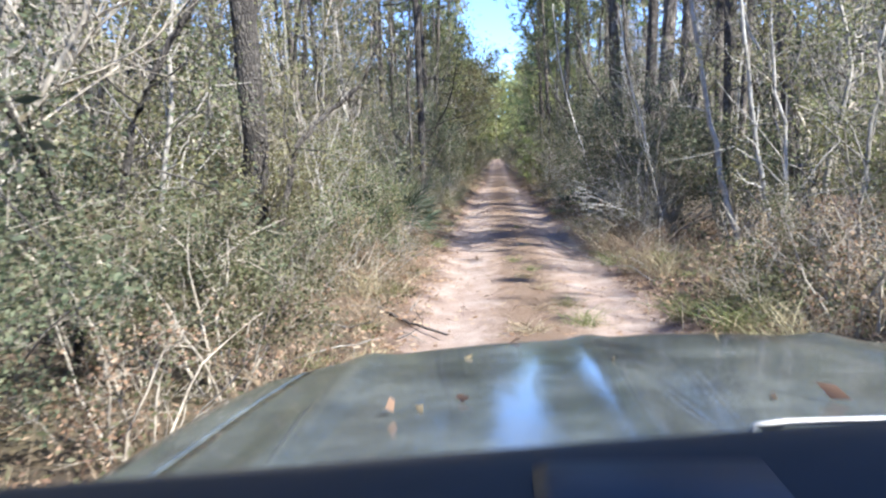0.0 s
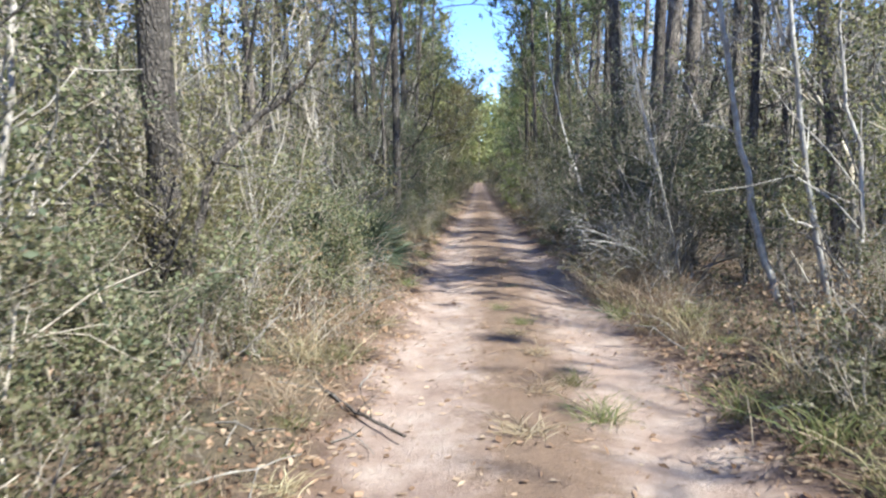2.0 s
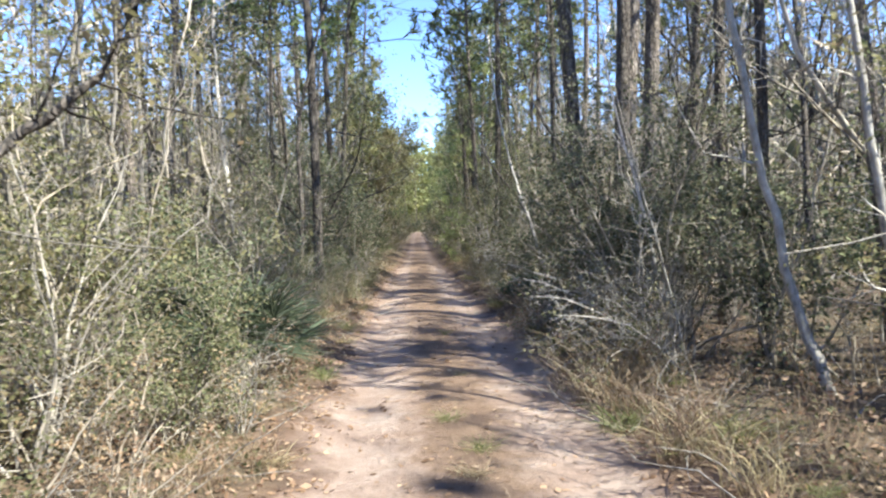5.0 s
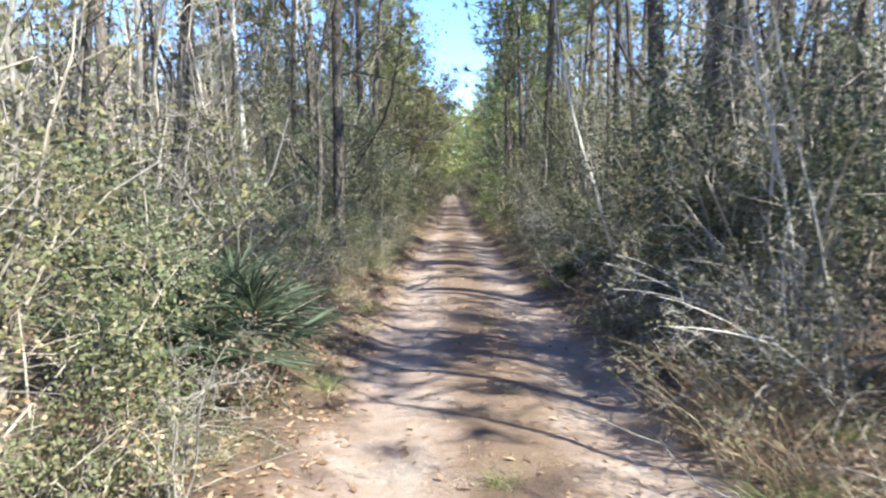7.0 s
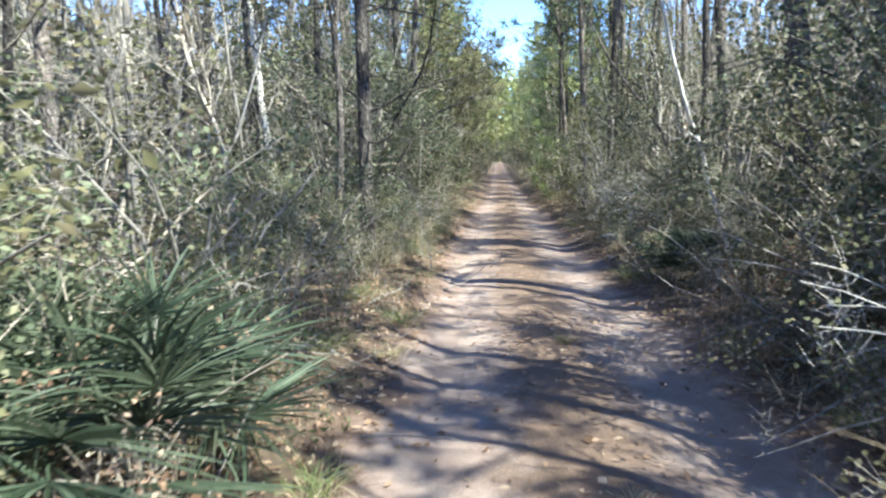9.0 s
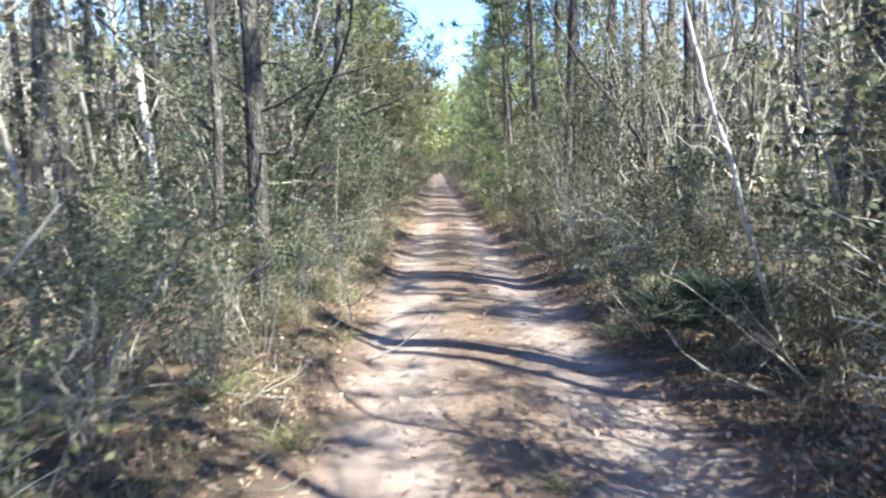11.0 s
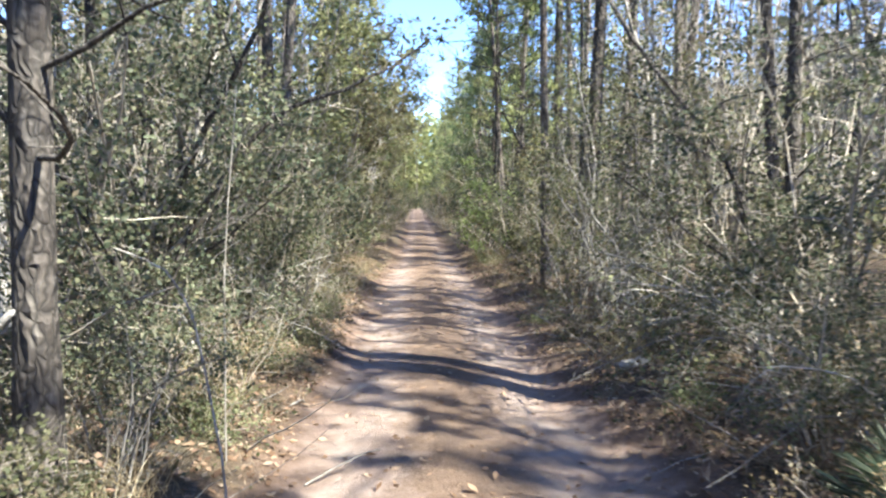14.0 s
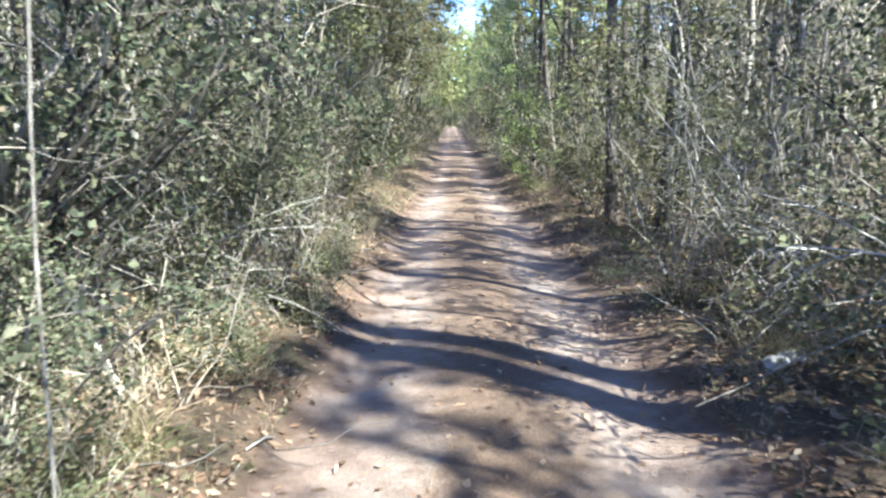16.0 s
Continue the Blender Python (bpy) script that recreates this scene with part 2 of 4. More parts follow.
# ---- mesh helpers ----
class Shape:
    """Gathers tubes, leaves and blades, then turns them into one mesh."""

    def __init__(self):
        self.verts, self.quads, self.tris, self.count = [], [], [], 0

    def add(self, verts, quads=None, tris=None):
        self.verts.append(np.asarray(verts, float).reshape(-1, 3))
        if quads is not None:
            self.quads.append(np.asarray(quads, int).reshape(-1, 4) + self.count)
        if tris is not None:
            self.tris.append(np.asarray(tris, int).reshape(-1, 3) + self.count)
        self.count += len(self.verts[-1])

    def tube(self, pts, radii, sides=5):
        pts, radii = np.asarray(pts, float), np.asarray(radii, float)
        n = len(pts)
        d = np.gradient(pts, axis=0)
        d /= np.linalg.norm(d, axis=1)[:, None] + 1e-9
        ref = np.where(np.abs(d[:, 2:3]) > 0.9, [[1.0, 0, 0]], [[0, 0, 1.0]])
        a = np.cross(d, ref)
        a /= np.linalg.norm(a, axis=1)[:, None] + 1e-9
        b = np.cross(d, a)
        ang = np.linspace(0, 2 * np.pi, sides, endpoint=False)
        ring = pts[:, None] + radii[:, None, None] * (a[:, None] * np.cos(ang)[None, :, None] + b[:, None] * np.sin(ang)[None, :, None])
        i = np.arange(n - 1)[:, None] * sides
        j, k = np.arange(sides)[None], (np.arange(sides)[None] + 1) % sides
        q = np.stack([i + j, i + k, i + sides + k, i + sides + j], -1).reshape(-1, 4)
        self.add(ring.reshape(-1, 3), q)

    def leaves(self, at, length, width, rng, droop=0.2):
        """Pointed leaves, folded along the middle."""
        n = len(at)
        d = rng.normal(size=(n, 3))
        d[:, 2] = d[:, 2] * 0.6 - droop
        d /= np.linalg.norm(d, axis=1)[:, None]
        s = np.cross(d, rng.normal(size=(n, 3)))
        s /= np.linalg.norm(s, axis=1)[:, None]
        nrm = np.cross(d, s)
        ln = (length * rng.uniform(0.6, 1.3, n))[:, None]
        w = (width * rng.uniform(0.7, 1.2, n))[:, None]
        v = np.stack([at, at + d * ln * 0.45 + s * w + nrm * w * 0.3, at + d * ln, at + d * ln * 0.45 - s * w + nrm * w * 0.3], 1)
        i = np.arange(n)[:, None] * 4
        self.add(v.reshape(-1, 3), None, np.concatenate([i + [[0, 1, 2]], i + [[0, 2, 3]]]))

    def spikes(self, at, d, length, width, rng):
        """Long thin needles."""
        d = d / np.linalg.norm(d, axis=1)[:, None]
        s = np.cross(d, rng.normal(size=d.shape))
        s /= np.linalg.norm(s, axis=1)[:, None]
        n = len(at)
        v = np.stack([at - s * width, at + s * width, at + d * np.reshape(length, (-1, 1))], 1)
        self.add(v.reshape(-1, 3), None, np.arange(n * 3).reshape(-1, 3))

    def blades(self, at, d, length, width, rng, bend=0.5):
        """Bent blades of three lengths each."""
        n = len(at)
        d = d / np.linalg.norm(d, axis=1)[:, None]
        s = np.cross(d, rng.normal(size=(n, 3)))
        s /= np.linalg.norm(s, axis=1)[:, None]
        ln = np.reshape(length, (-1, 1)) * np.ones((n, 1))
        out = d * [1, 1, 0]
        out /= np.linalg.norm(out, axis=1)[:, None] + 1e-6
        rows = []
        for f, w in ((0, 0.7), (0.4, 1.0), (0.75, 0.65)):
            c = at + d * ln * f + (out * 0.55 - [0, 0, 0.5]) * ln * bend * f * f
            rows += [c - s * width * w, c + s * width * w]
        rows.append(at + d * ln + (out * 0.55 - [0, 0, 0.5]) * ln * bend)
        v = np.stack(rows, 1)
        i = np.arange(n)[:, None] * 7
        self.add(v.reshape(-1, 3), np.concatenate([i + [[0, 1, 3, 2]], i + [[2, 3, 5, 4]]]), i + [[4, 5, 6]])

    def mesh(self, name, material, smooth=False):
        me = bpy.data.meshes.new(name)
        v = np.concatenate(self.verts) if self.verts else np.zeros((0, 3))
        q = np.concatenate(self.quads) if self.quads else np.zeros((0, 4), int)
        t = np.concatenate(self.tris) if self.tris else np.zeros((0, 3), int)
        me.vertices.add(len(v))
        me.vertices.foreach_set("co", v.ravel())
        me.loops.add(q.size + t.size)
        me.loops.foreach_set("vertex_index", np.concatenate([q.ravel(), t.ravel()]).astype(np.int32))
        me.polygons.add(len(q) + len(t))
        me.polygons.foreach_set("loop_start", np.concatenate([np.arange(len(q)) * 4, q.size + np.arange(len(t)) * 3]).astype(np.int32))
        me.materials.append(material)
        me.update(calc_edges=True)
        if smooth:
            me.polygons.foreach_set("use_smooth", np.ones(len(me.polygons), bool))
        me.validate()
        return me


def part(name, shape, material, parent, label="", smooth=False, kind=""):
    ob = new(name, shape.mesh(name, material, smooth))
    ob.parent = parent
    return tagged(ob, label, kind=kind)


def thing(name, label, category, group="", kind=""):
    return tagged(new(name), label, category, group, kind)


def limb(start, d, length, r0, rng, steps=6, wander=0.25, lift=0.0, r1=0.3):
    """A wandering line of points and its radii."""
    pts, p, d = [np.array(start, float)], np.array(start, float), np.array(d, float)
    d /= np.linalg.norm(d)
    for _ in range(steps):
        d = d + rng.normal(size=3) * wander / math.sqrt(steps) + [0, 0, lift / steps]
        d /= np.linalg.norm(d)
        p = p + d * length / steps
        pts.append(p)
    return np.array(pts), np.linspace(r0, r0 * r1, steps + 1)


def along(pts, f):
    i = min(int(f * (len(pts) - 1)), len(pts) - 2)
    u = f * (len(pts) - 1) - i
    return pts[i] * (1 - u) + pts[i + 1] * u, pts[i + 1] - pts[i]


def sprout(shape, pts, radii, rng, count, length, level, tips, spread=0.9, f0=0.25, lift=0.25, sides=3, bare=False):
    """Side branches along a line, and theirs; tips takes the points where leaves sit."""
    for _ in range(count):
        f = rng.uniform(f0, 1.0)
        at, d = along(pts, f)
        d = d / np.linalg.norm(d)
        side = np.cross(d, rng.normal(size=3))
        side /= np.linalg.norm(side)
        nd = d * (1 - spread * 0.6) + side * spread + [0, 0, lift * 0.5]
        ln = length * rng.uniform(0.5, 1.2) * (1.15 - 0.5 * f)
        r = max(np.interp(f, [0, 1], [radii[0], radii[-1]]) * 0.5, 0.0022)
        q, qr = limb(at, nd, ln, r, rng, 4 if level else 1, 0.75 if level else 0.45, lift, 0.35)
        if level > 0 or not bare:
            shape.tube(q, qr, sides)
        if level > 0:
            sprout(shape, q, qr, rng, max(2, int(count * 0.55)), length * 0.5, level - 1, tips, spread, 0.2, lift, 3, bare)
        else:
            tips.append(q)


def leaf_points(tips, rng, per, scatter):
    """Leaves sit in clumps: some sprays bear many, others few."""
    out, far = [], rng.uniform(0, 50, 3)
    for q in tips:
        lush = noise.noise(Vector(q[-1] * 1.8 + far)) + 0.5 * noise.noise(Vector(q[-1] * 4.7 + far))
        k = int(per * min(max(1.0 + 4.0 * lush, 0.0), 2.6))
        if k:
            out.append(np.stack([along(q, f)[0] for f in rng.uniform(0.15, 1.0, k)]))
    if not out:
        return np.zeros((0, 3))
    at = np.concatenate(out)
    return at + rng.normal(size=at.shape) * scatter


# ---- the ground ----
def ground_height(x, y):
    off = np.abs(x - track_mid(y))
    rut = -0.04 * np.exp(-((off - 0.82) / 0.24) ** 2)
    crown = 0.03 * np.exp(-(off / 0.4) ** 2)
    rise = 0.16 / (1 + np.exp(-(off - track_half(y) - 0.10 * np.sin(y * 0.9 + x) - 0.06 * np.sin(y * 2.7)) / 0.13))
    soft = 0.05 * np.sin(x * 1.3 + 0.7 * np.sin(y * 0.35)) * np.sin(y * 0.47 + 1.1) * np.clip((off - 1.6) / 2, 0, 1.5)
    ripple = 0.004 * np.sin(x * 7.1 + 2.0 * np.sin(y * 2.3)) * np.sin(y * 5.3 + np.sin(x * 3.1)) + 0.0025 * np.sin(x * 17 + y * 11) * np.sin(y * 19 - x * 7)
    return rut + crown + rise + soft + ripple


def build_ground():
    xs = np.concatenate([-np.geomspace(900, 6.2, 34), np.arange(-6, -2.4, 0.25), np.arange(-2.4, 3.4, 0.09), np.arange(3.4, 7, 0.25), np.geomspace(7.2, 900, 34)])
    ys = np.concatenate([-np.geomspace(600, 4, 20), np.arange(-3.5, 5, 0.4), np.arange(5, 34, 0.19), np.arange(34, 80, 0.4), np.geomspace(80.5, 1500, 40)])
    gx, gy = np.meshgrid(xs, ys)
    z = ground_height(gx, gy)
    s = Shape()
    w = len(xs)
    i = (np.arange(len(ys) - 1)[:, None] * w + np.arange(w - 1)[None]).ravel()
    s.add(np.stack([gx, gy, z], -1), np.stack([i, i + 1, i + w + 1, i + w], 1))
    ob = new("ground", s.mesh("ground", GROUND, True))
    tagged(ob, "pale sandy two-rut forest track with leaf-littered verges", "ground", kind="structure")


build_ground()


def gz(x, y):
    return float(ground_height(np.array(x, float), np.array(y, float)))


# ---- plants ----
def pine(seed, height, radius, crown_from, needles, bark_mat, lean=0.02, tufts=4, stubs=8, boughs=26, wide=0.17):
    rng = np.random.default_rng(seed)
    root = thing("pine_tree", "tall straight pine with flaky grey-brown bark", "tree", "pines beside the track")
    s = Shape()
    pts, rad = limb((0, 0, -0.25), (rng.normal() * lean, rng.normal() * lean, 1), height, radius, rng, 14, 0.07, 0.1, 0.16)
    rad[0] *= 1.35
    s.tube(pts, rad, 9)
    part("trunk", s, bark_mat, root, smooth=True)
    b = Shape()
    for _ in range(stubs):
        f = rng.uniform(0.08, crown_from)
        at, d = along(pts, f)
        a = rng.uniform(0, 6.28)
        q, qr = limb(at, (math.cos(a), math.sin(a), rng.uniform(-0.2, 0.5)), rng.uniform(0.3, 1.5), 0.012, rng, 5, 0.5)
        b.tube(q, qr, 4)
        if rng.random() < 0.4:
            sprout(b, q, qr, rng, 4, 0.5, 0, [])
    n = Shape()
    for _ in range(boughs):
        f = crown_from + (1 - crown_from) * rng.random() ** 0.8
        at, d = along(pts, f)
        a = rng.uniform(0, 6.28)
        ln = height * wide * (1.25 - (f - crown_from) / (1 - crown_from)) * rng.uniform(0.6, 1.2)
        q, qr = limb(at, (math.cos(a), math.sin(a), rng.uniform(0.0, 0.5)), ln, 0.03, rng, 3, 0.35, 0.3)
        b.tube(q, qr, 3)
        for g in rng.uniform(0.3, 1.0, tufts):
            c, dd = along(q, g)
            c = c + rng.normal(size=3) * ln * 0.12
            k = 9
            dirs = rng.normal(size=(k, 3)) + dd / np.linalg.norm(dd) * 0.7 + [0, 0, 0.3]
            n.spikes(np.repeat(c[None], k, 0) + rng.normal(size=(k, 3)) * 0.06, dirs, rng.uniform(0.18, 0.4, k) * height / 14, 0.036 * height / 14, rng)
    part("deadwood", b, DARK_SHADED_BARK, root, "dead grey side branches", kind="stuff")
    part("crown", n, needles, root, "open crown of long green needles", kind="stuff")
    return root


def shrub(seed, height, width, leaf_mat, label, leaf=(0.044, 0.0145), per=16, stems=8, count=9, name="shrub", twig=None, scatter=0.06, bare=False, f0=0.12):
    rng = np.random.default_rng(seed)
    root = thing(name, label, "shrub", "shrubs along the track")
    s, tips = Shape(), []
    for k in range(stems):
        if not bare:
            s = Shape()
        a = rng.uniform(0, 6.28)
        out = rng.uniform(0.1, 0.9) * width / height
        h = height * rng.uniform(0.55, 1.05)
        q, qr = limb((0.12 * math.cos(a), 0.12 * math.sin(a), -0.08), (out * math.cos(a), out * math.sin(a), 1), h, 0.008 + 0.004 * height, rng, 7, 0.45, 0.1, 0.25)
        s.tube(q, qr, 4)
        sprout(s, q, qr, rng, count, height * 0.30, 1, tips, 0.9, f0, 0.2, bare=bare)
        if not bare:
            part("stem", s, twig or TWIG, root, kind="stuff")
    if bare:
        part("stem_tangle", s, twig or TWIG, root, "tangled grey-brown stems", kind="stuff")
    if per:
        lv = Shape()
        lv.leaves(leaf_points(tips, rng, per, scatter), leaf[0], leaf[1], rng)
        part("foliage", lv, leaf_mat, root, kind="stuff")
    return root


def sapling(seed, height, radius, mat, label, leaves=None, per=0, wander=0.35, count=13, name="sapling", first=(0, 0), f0=0.25, leaf=(0.06, 0.017), bare=False, reach=0.3):
    rng = np.random.default_rng(seed)
    root = thing(name, label, "tree", "bare saplings in the wood")
    s, b, tips = Shape(), Shape(), []
    q, qr = limb((0, 0, -0.15), (first[0] + rng.normal() * 0.08, first[1] + rng.normal() * 0.08, 1), height, radius, rng, 11, wander, 0.15, 0.25)
    s.tube(q, qr, 6)
    part("trunk", s, mat, root, smooth=True)
    sprout(b, q, qr, rng, count, height * reach, 1, tips, 0.75, f0, 0.5, bare=bare)
    part("branchwork", b, mat, root, kind="stuff")
    if leaves:
        lv = Shape()
        lv.leaves(leaf_points(tips, rng, per, 0.10 if bare else 0.06), leaf[0], leaf[1], rng)
        part("foliage", lv, leaves, root, kind="stuff")
    return root


def stem_tree(name, label, line, r0, r1, mat, seed, twigs=6, reach=0.5, leaves=None, per=6, sides=8, lift=0.3):
    """A tree or stick whose trunk follows a given line of a few points."""
    rng = np.random.default_rng(seed)
    root = thing(name, label, "tree" if name != "dead_stick" else "stick")
    p = np.array(line, float)
    base = p[0].copy()
    root.location = base
    p = p - base
    f = np.linspace(0, len(p) - 1, (len(p) - 1) * 5 + 1)
    q = np.stack([np.interp(f, np.arange(len(p)), p[:, k]) for k in range(3)], 1)
    for _ in range(2):
        q[1:-1] = q[1:-1] * 0.5 + (q[:-2] + q[2:]) * 0.25
    q[1:] += rng.normal(size=(len(q) - 1, 3)) * r0 * 0.25
    qr = np.linspace(r0, r1, len(q))
    s, b, tips = Shape(), Shape(), []
    s.tube(q, qr, sides)
    part("trunk", s, mat, root, smooth=True)
    if twigs:
        sprout(b, q, qr * 0.8, rng, twigs, reach, 1, tips, 0.85, 0.3, lift)
        part("branchwork", b, mat, root, kind="stuff")
    if leaves:
        lv = Shape()
        lv.leaves(leaf_points(tips, rng, per, 0.06), 0.06, 0.016, rng)
        part("foliage", lv, leaves, root, kind="stuff")
    return root


def arching_shrub(seed, height, reach, label, toward):
    """Long thin stems that arch over to one side, with pale twigs and few leaves."""
    rng = np.random.default_rng(seed)
    root = thing("shrub", label, "shrub", "shrubs along the track")
    tips = []
    for k in range(15):
        s = Shape()
        a = math.radians(toward) + rng.normal() * 0.8
        out = reach / height * rng.uniform(0.4, 1.1)
        q, qr = limb((0.15 * math.cos(a) * rng.random(), 0.15 * math.sin(a), -0.08), (out * math.cos(a), out * math.sin(a), 1), height * rng.uniform(0.9, 1.5), 0.011, rng, 9, 0.4, -1.3, 0.25)
        q[:, 2] = np.maximum(q[:, 2], -0.08)
        s.tube(q, qr, 5)
        sprout(s, q, qr, rng, 9, 0.42, 1, tips, 0.9, 0.3, 0.1)
        part("stem", s, GREY_BARK if k % 3 else PALE_BARK, root, kind="stuff")
    lv = Shape()
    lv.leaves(leaf_points(tips, rng, 4, 0.05), 0.045, 0.014, rng)
    part("foliage", lv, LEAF_OLIVE, root, kind="stuff")
    return root


def palmetto(seed, size, fronds=16, low=0.5, high=2.2):
    rng = np.random.default_rng(seed)
    root = thing("palmetto", "dark green palmetto clump with stiff fan fronds", "shrub", "palmettos beside the track")
    for _ in range(fronds):
        st, fr = Shape(), Shape()
        a, up = rng.uniform(0, 6.28), rng.uniform(low, high)
        d = np.array([math.cos(a), math.sin(a), up])
        q, qr = limb((0.08 * math.cos(a), 0.08 * math.sin(a), -0.03), d, size * rng.uniform(0.5, 0.9), 0.008, rng, 5, 0.15, -0.1, 0.7)
        st.tube(q, qr, 4)
        tip, d = q[-1], q[-1] - q[-2]
        d = d / np.linalg.norm(d)
        side = np.cross(d, [0, 0, 1])
        side /= np.linalg.norm(side)
        ang = np.linspace(-1.9, 1.9, 30) + rng.normal(size=30) * 0.04
        dirs = np.cos(ang)[:, None] * d + np.sin(ang)[:, None] * side + [0, 0, -0.08]
        fr.blades(np.repeat(tip[None], 30, 0), dirs, size * 0.5 * rng.uniform(0.8, 1.1, 30), 0.008, rng, 0.35)
        stalk = part("stalk", st, TWIG, root)
        part("frond", fr, PALM_LEAF, stalk, kind="stuff")
    return root


def grass_tuft(seed, size, mat, blades, label, splay=0.5):
    rng = np.random.default_rng(seed)
    root = thing("grass_tuft", label, "grass", "grass tufts beside the track")
    for name, share, wide, tall, m in (("clump", 0.65, 0.9, 1.0, mat), ("dead_thatch", 0.35, 1.7, 0.7, GRASS_DRY)):
        s = Shape()
        k = int(blades * share)
        at = np.concatenate([rng.normal(size=(k, 2)) * size * 0.2, np.full((k, 1), -0.02)], 1)
        d = np.concatenate([rng.normal(size=(k, 2)) * splay * wide, np.ones((k, 1))], 1)
        s.blades(at, d, size * tall * rng.uniform(0.35, 1.1, k), 0.0032, rng, 0.7)
        part(name, s, m, root, "bent straw-coloured dead blades" if name == "dead_thatch" else "", kind="stuff")
    return root


WAITING = set()  # models that do not stand anywhere yet
COORDS = {}


def coords(me):
    if me.name not in COORDS:
        v = np.empty(len(me.vertices) * 3, np.float32)
        me.vertices.foreach_get("co", v)
        COORDS[me.name] = v.reshape(-1, 3)[::3]
    return COORDS[me.name]


def in_the_way(ob, m):
    """Whether a plant at the pose m reaches into the driven way."""
    a = np.array(m)
    for part_ob in ob.children_recursive:
        v = coords(part_ob.data) @ a[:3, :3].T + a[:3, 3]
        if ((v[:, 0] > -0.74) & (v[:, 0] < 1.05) & (v[:, 2] < 2.15)).sum() > 2:
            return True
    return False


def plant(model, x, y, turn, size=1.0, lean=0.0, lean_to=0.0):
    tilt = pose(0, 0, 0, lean * math.cos(radians(lean_to)), lean * math.sin(radians(lean_to)), turn)
    for _ in range(14):
        m = pose(x, y, gz(x, y)) @ tilt @ Matrix.Scale(size, 4)
        if abs(x - TRACK) > 5 or y > 34 or model.name.startswith("grass") or not in_the_way(model, m):
            break
        x += 0.12 * (1 if x > TRACK - 0.15 else -1)
    if model in WAITING:
        WAITING.discard(model)
        ob = model
    else:
        ob = copy_thing(model, m)
    ob.matrix_basis = m
    return ob


rnd = random.Random(4)

# models, each then copied along the track
pines = [
    pine(1, 17, 0.13, 0.5, NEEDLE, PINE_BARK),
    pine(2, 15, 0.095, 0.45, NEEDLE, PINE_BARK),
    pine(3, 19, 0.16, 0.55, NEEDLE, PINE_BARK),
    pine(4, 13, 0.07, 0.4, NEEDLE, DARK_SHADED_BARK, 0.05),
]
young = [
    pine(11, 12, 0.10, 0.12, NEEDLE_LIGHT, PINE_BARK, 0.02, 6, 4, 44, 0.2),
    pine(12, 11, 0.09, 0.12, NEEDLE, PINE_BARK, 0.02, 6, 4, 44, 0.2),
]
saplings = [
    sapling(21, 6.5, 0.035, GREY_BARK, "thin bare grey sapling with fine twigs"),
    sapling(22, 5.0, 0.028, TWIG, "thin bare brown sapling with fine twigs"),
    sapling(23, 7.5, 0.05, DARK_SHADED_BARK, "dark crooked understorey tree with bare twigs", None, 0, 0.4),
    sapling(24, 5.5, 0.03, GREY_BARK, "slender sapling with sparse yellowish leaves", LEAF_YELLOW, 9),
    sapling(25, 6.0, 0.035, TWIG, "slender sapling with sparse olive leaves", LEAF_OLIVE, 9),
]
understorey = [
    sapling(26, 6.5, 0.05, GREY_BARK, "evergreen understorey tree with olive leaves", LEAF_OLIVE, 14, 0.4, 17, "understorey_tree", (0, 0), 0.12, (0.07, 0.021), True, 0.34),
    sapling(27, 7.5, 0.055, DARK_SHADED_BARK, "tall evergreen understorey tree with dark leaves", LEAF_DARK, 14, 0.4, 18, "understorey_tree", (0, 0), 0.1, (0.075, 0.022), True, 0.32),
    sapling(28, 6.0, 0.045, GREY_BARK, "understorey tree with thin yellowish foliage", LEAF_YELLOW, 15, 0.45, 17, "understorey_tree", (0, 0), 0.15, (0.065, 0.018), True, 0.36),
    sapling(29, 7.0, 0.05, TWIG, "bare twiggy grey understorey tree", None, 0, 0.45, 20, "understorey_tree", (0, 0), 0.1, (0.065, 0.018), False, 0.36),
]
broadleaf = sapling(30, 9.0, 0.07, GREY_BARK, "tall sunlit tree with yellow-green leaves", LEAF_YELLOW, 11, 0.3, 22, "broadleaf_tree", (0, 0), 0.15, (0.15, 0.05), True, 0.3)
shrubs = [
    shrub(31, 2.6, 1.3, LEAF_OLIVE, "dense olive-green evergreen shrub with small leaves"),
    shrub(32, 3.2, 1.4, LEAF_DARK, "tall dark evergreen shrub with small leaves"),
    shrub(33, 2.0, 1.3, LEAF_OLIVE, "low spreading olive-green evergreen shrub"),
    shrub(34, 2.4, 1.3, LEAF_DARK, "dark glossy-leaved evergreen shrub"),
    shrub(35, 2.4, 1.2, LEAF_YELLOW, "sunlit yellow-green leafy shrub", (0.045, 0.012), 14),
    shrub(39, 2.7, 1.3, LEAF_OLIVE, "half-bare grey twiggy shrub with few olive leaves", (0.04, 0.012), 6, 9, 9, "shrub", GREY_BARK),
]
brush = [
    shrub(36, 1.3, 1.3, LEAF_DRY, "brown half-bare brush with dry leaves", (0.04, 0.011), 6, 8, 7, "brush"),
    shrub(37, 1.7, 1.3, LEAF_DRY, "bare tangle of pale twigs", (0.04, 0.01), 0, 9, 7, "brush", GREY_BARK),
    shrub(38, 0.9, 1.1, LEAF_OLIVE, "low weedy brush with small green leaves", (0.04, 0.012), 9, 8, 6, "brush"),
]
